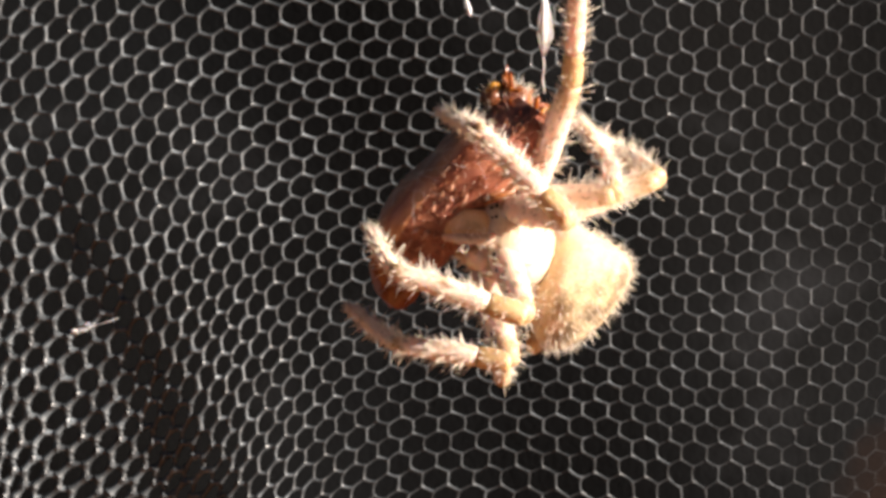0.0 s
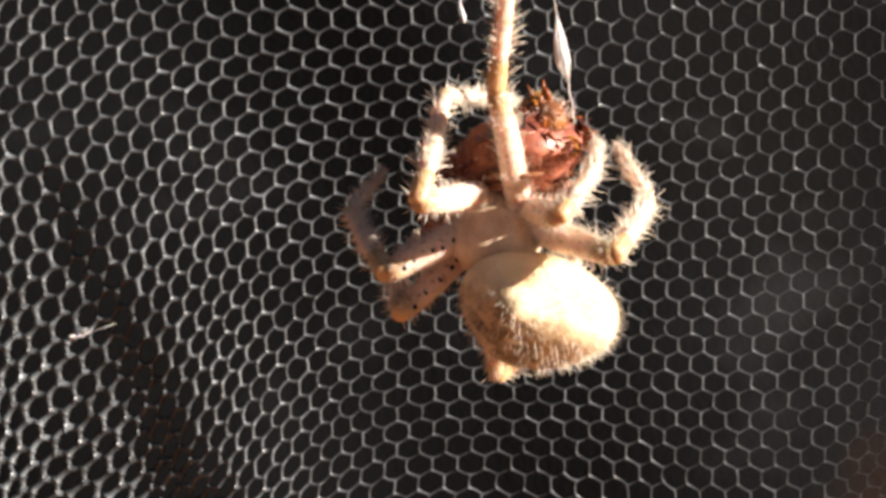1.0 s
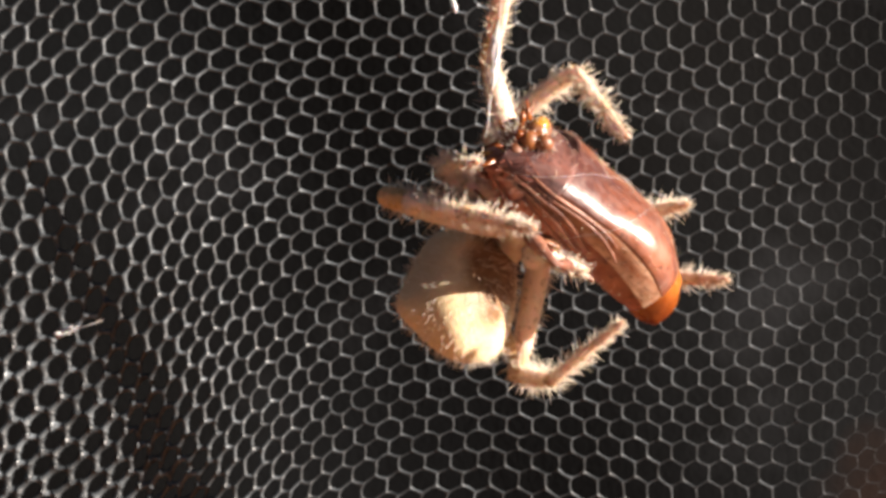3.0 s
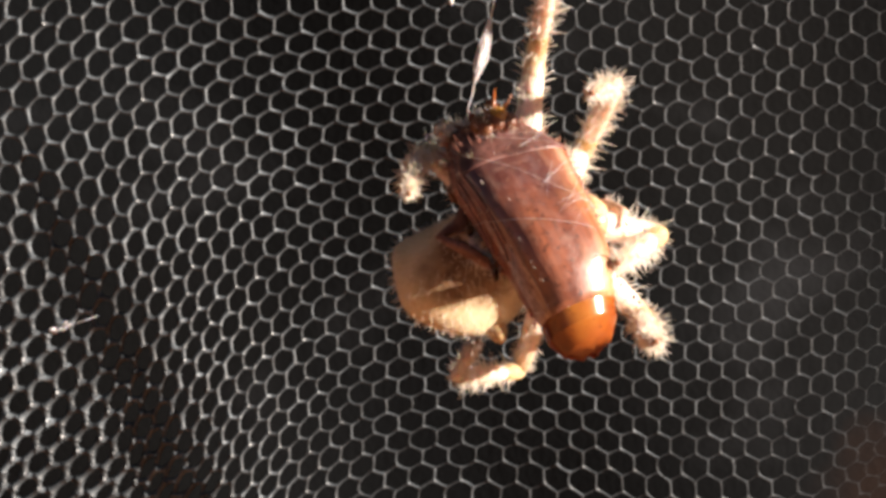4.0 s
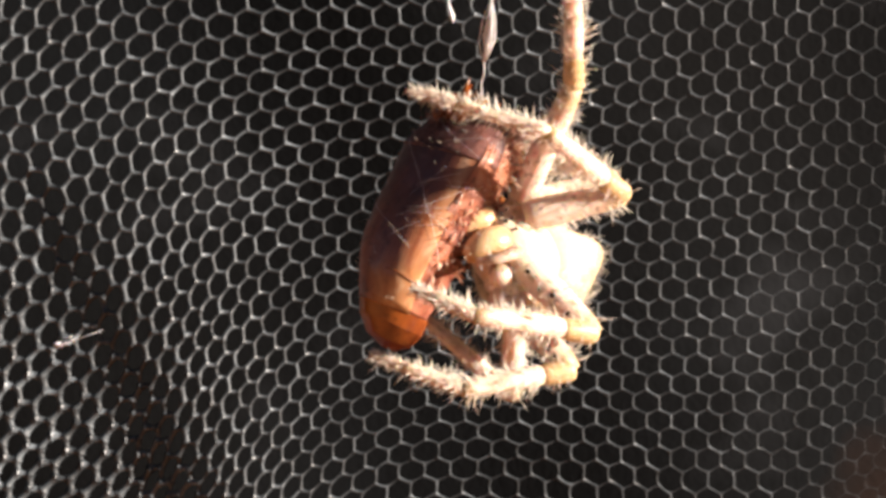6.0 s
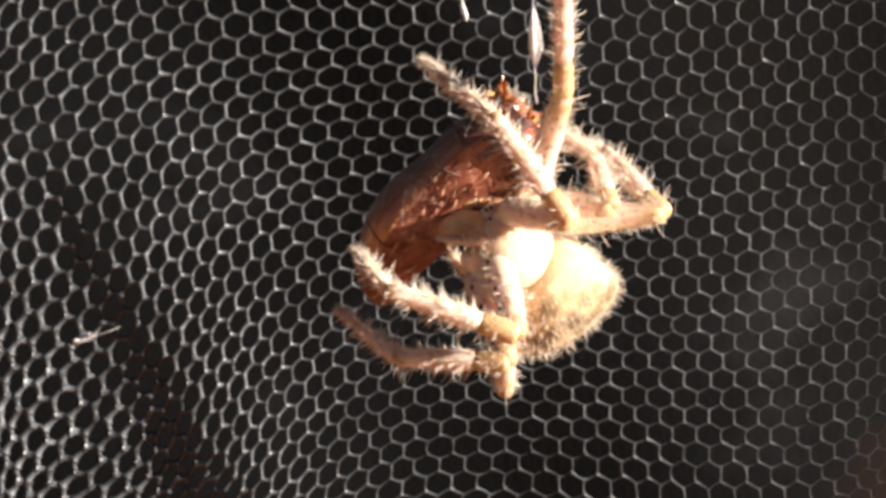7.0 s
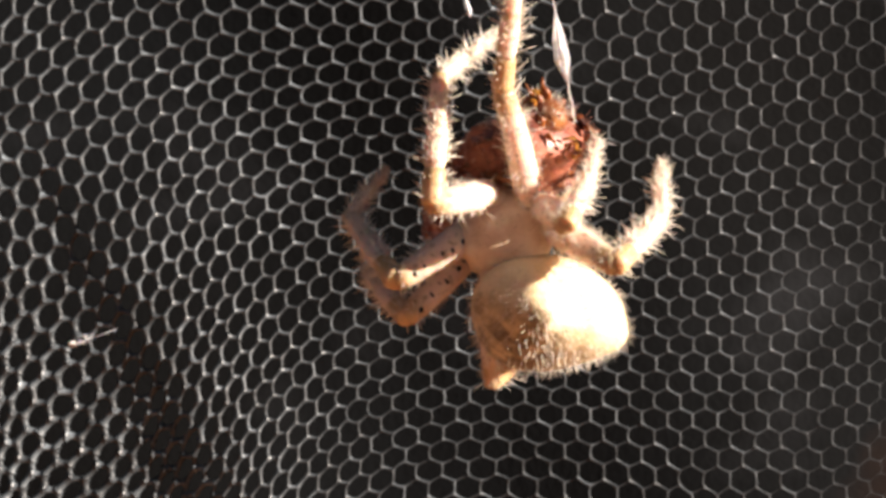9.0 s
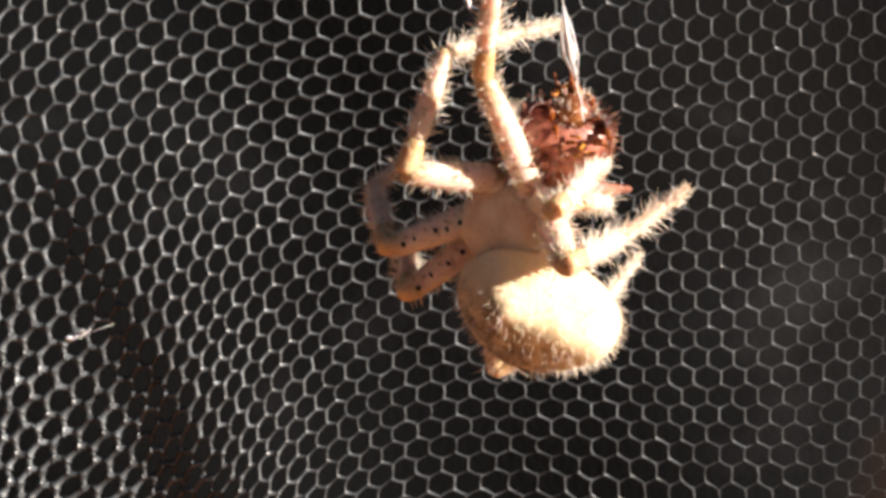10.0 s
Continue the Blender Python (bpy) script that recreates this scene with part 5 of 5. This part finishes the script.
    stance(leg_low, 4.0, (3.55, -2.62, 0.06), (8.30, -2.67, -4.90), (5.75, -9.13, -2.73), (3.65, -13.99, 0.05))
    stance(leg_low, 4.5, (3.55, -2.62, 0.06), (8.14, -2.68, -5.05), (5.48, -8.98, -2.59), (3.54, -13.79, 0.40))
    stance(leg_low, 5.0, (3.55, -2.62, 0.06), (7.64, -2.18, -5.45), (5.16, -8.70, -3.36), (4.38, -14.13, -0.98))
    stance(leg_low, 5.5, (3.55, -2.62, 0.06), (7.95, -0.27, -4.66), (7.61, -7.44, -3.51), (4.70, -12.39, -1.84))
    stance(leg_low, 6.0, (3.55, -2.62, 0.06), (8.23, 0.53, -3.86), (8.37, -6.74, -3.76), (5.36, -11.66, -2.15))
    stance(leg_low, 6.5, (3.55, -2.62, 0.06), (8.33, 0.73, -3.56), (8.76, -6.53, -3.79), (5.85, -11.56, -2.38))
    stance(leg_low, 7.0, (3.55, -2.62, 0.06), (8.41, 0.94, -3.24), (9.18, -6.27, -3.81), (6.39, -11.42, -2.61))
    stance(leg_low, 7.5, (3.55, -2.62, 0.06), (8.45, 1.21, -2.87), (9.64, -5.91, -3.81), (7.01, -11.19, -2.85))
    stance(leg_low, 8.0, (3.55, -2.62, 0.06), (8.22, 1.72, -2.50), (9.01, -5.36, -3.99), (7.80, -11.19, -3.45))
    stance(leg_low, 8.5, (3.55, -2.62, 0.06), (8.67, 0.93, -2.82), (10.20, -6.17, -3.21), (8.88, -11.94, -4.07))
    stance(leg_low, 9.0, (3.55, -2.62, 0.06), (8.67, 0.77, -3.01), (10.13, -6.35, -3.25), (8.55, -12.06, -4.00))
    stance(leg_low, 9.5, (3.55, -2.62, 0.06), (8.51, 0.59, -3.44), (10.09, -6.51, -3.28), (8.32, -12.18, -3.96))
    stance(leg_low, 10.0, (3.55, -2.62, 0.06), (8.44, 0.62, -3.51), (10.04, -6.47, -3.30), (8.24, -12.14, -3.93))
    stance(leg_under, 0.0, (2.64, -0.87, -0.19), (0.62, -1.36, -9.77), (-5.98, -3.67, -5.37), (-4.69, -8.00, -0.79))
    stance(leg_under, 0.5, (2.64, -0.87, -0.19), (1.02, -1.50, -9.84), (-5.69, -3.60, -5.49), (-4.69, -7.93, -0.85))
    stance(leg_under, 1.0, (2.64, -0.87, -0.19), (1.33, -1.07, -9.90), (-5.31, -3.51, -5.62), (-4.69, -7.84, -0.92))
    stance(leg_under, 1.5, (2.64, -0.87, -0.19), (1.75, -0.43, -9.94), (-4.78, -3.36, -5.81), (-4.68, -7.68, -1.05))
    stance(leg_under, 2.0, (2.64, -0.87, -0.19), (1.20, -0.24, -9.87), (-5.17, -3.41, -5.67), (-4.06, -7.81, -1.11))
    stance(leg_under, 2.5, (2.64, -0.87, -0.19), (0.81, 0.08, -9.77), (-4.92, -4.30, -5.73), (-4.19, -8.36, -0.81))
    stance(leg_under, 3.0, (2.64, -0.87, -0.19), (0.77, 0.06, -9.77), (-5.05, -4.39, -5.96), (-4.60, -8.46, -1.01))
    stance(leg_under, 3.5, (2.64, -0.87, -0.19), (0.73, 0.08, -9.76), (-5.19, -4.46, -6.21), (-5.00, -8.53, -1.25))
    stance(leg_under, 4.0, (2.64, -0.87, -0.19), (0.70, 0.14, -9.74), (-5.32, -4.49, -6.48), (-5.39, -8.58, -1.53))
    stance(leg_under, 4.5, (2.64, -0.87, -0.19), (1.02, -0.05, -9.82), (-4.17, -5.34, -6.16), (-5.83, -9.11, -1.23))
    stance(leg_under, 5.0, (2.64, -0.87, -0.19), (0.30, 0.29, -9.64), (-4.80, -5.17, -6.11), (-5.17, -8.97, -0.94))
    stance(leg_under, 5.5, (2.64, -0.87, -0.19), (0.70, -0.01, -9.76), (-4.85, -4.92, -6.10), (-5.27, -8.93, -1.10))
    stance(leg_under, 6.0, (2.64, -0.87, -0.19), (1.02, -0.32, -9.84), (-4.89, -4.69, -6.06), (-5.36, -8.92, -1.25))
    stance(leg_under, 6.5, (2.64, -0.87, -0.19), (1.30, -0.65, -9.90), (-4.91, -4.47, -6.01), (-5.46, -8.92, -1.41))
    stance(leg_under, 7.0, (2.64, -0.87, -0.19), (1.55, -0.98, -9.93), (-4.91, -4.25, -5.95), (-5.56, -8.92, -1.59))
    stance(leg_under, 7.5, (2.64, -0.87, -0.19), (1.77, -1.33, -9.94), (-4.90, -4.03, -5.89), (-5.67, -8.93, -1.80))
    stance(leg_under, 8.0, (2.64, -0.87, -0.19), (2.00, -1.61, -9.94), (-4.82, -3.80, -5.82), (-5.78, -8.91, -2.05))
    stance(leg_under, 8.5, (2.64, -0.87, -0.19), (2.24, -1.47, -9.97), (-4.58, -3.55, -5.79), (-5.88, -8.84, -2.38))
    stance(leg_under, 9.0, (2.64, -0.87, -0.19), (2.46, -1.20, -9.99), (-4.31, -3.31, -5.75), (-5.99, -8.74, -2.76))
    stance(leg_under, 9.5, (2.64, -0.87, -0.19), (2.78, -1.04, -9.99), (-3.99, -3.05, -5.70), (-6.09, -8.59, -3.21))
    stance(leg_under, 10.0, (2.64, -0.87, -0.19), (2.70, -1.21, -9.99), (-4.03, -2.84, -5.48), (-6.26, -8.58, -3.63))
    stance(leg_tucked, 0.0, (0.30, -0.68, 2.07), (-2.71, -1.13, 3.46), (-4.21, -3.76, 2.33), (-2.93, -5.64, 1.35))
    stance(leg_tucked, 10.0, (0.30, -0.68, 2.07), (-2.71, -1.13, 3.46), (-4.21, -3.76, 2.33), (-2.93, -5.64, 1.35))
    for leg in (leg_up, leg_loop, leg_short, leg_side, leg_mid, leg_low, leg_under, leg_tucked):
        bend(leg)


motions()
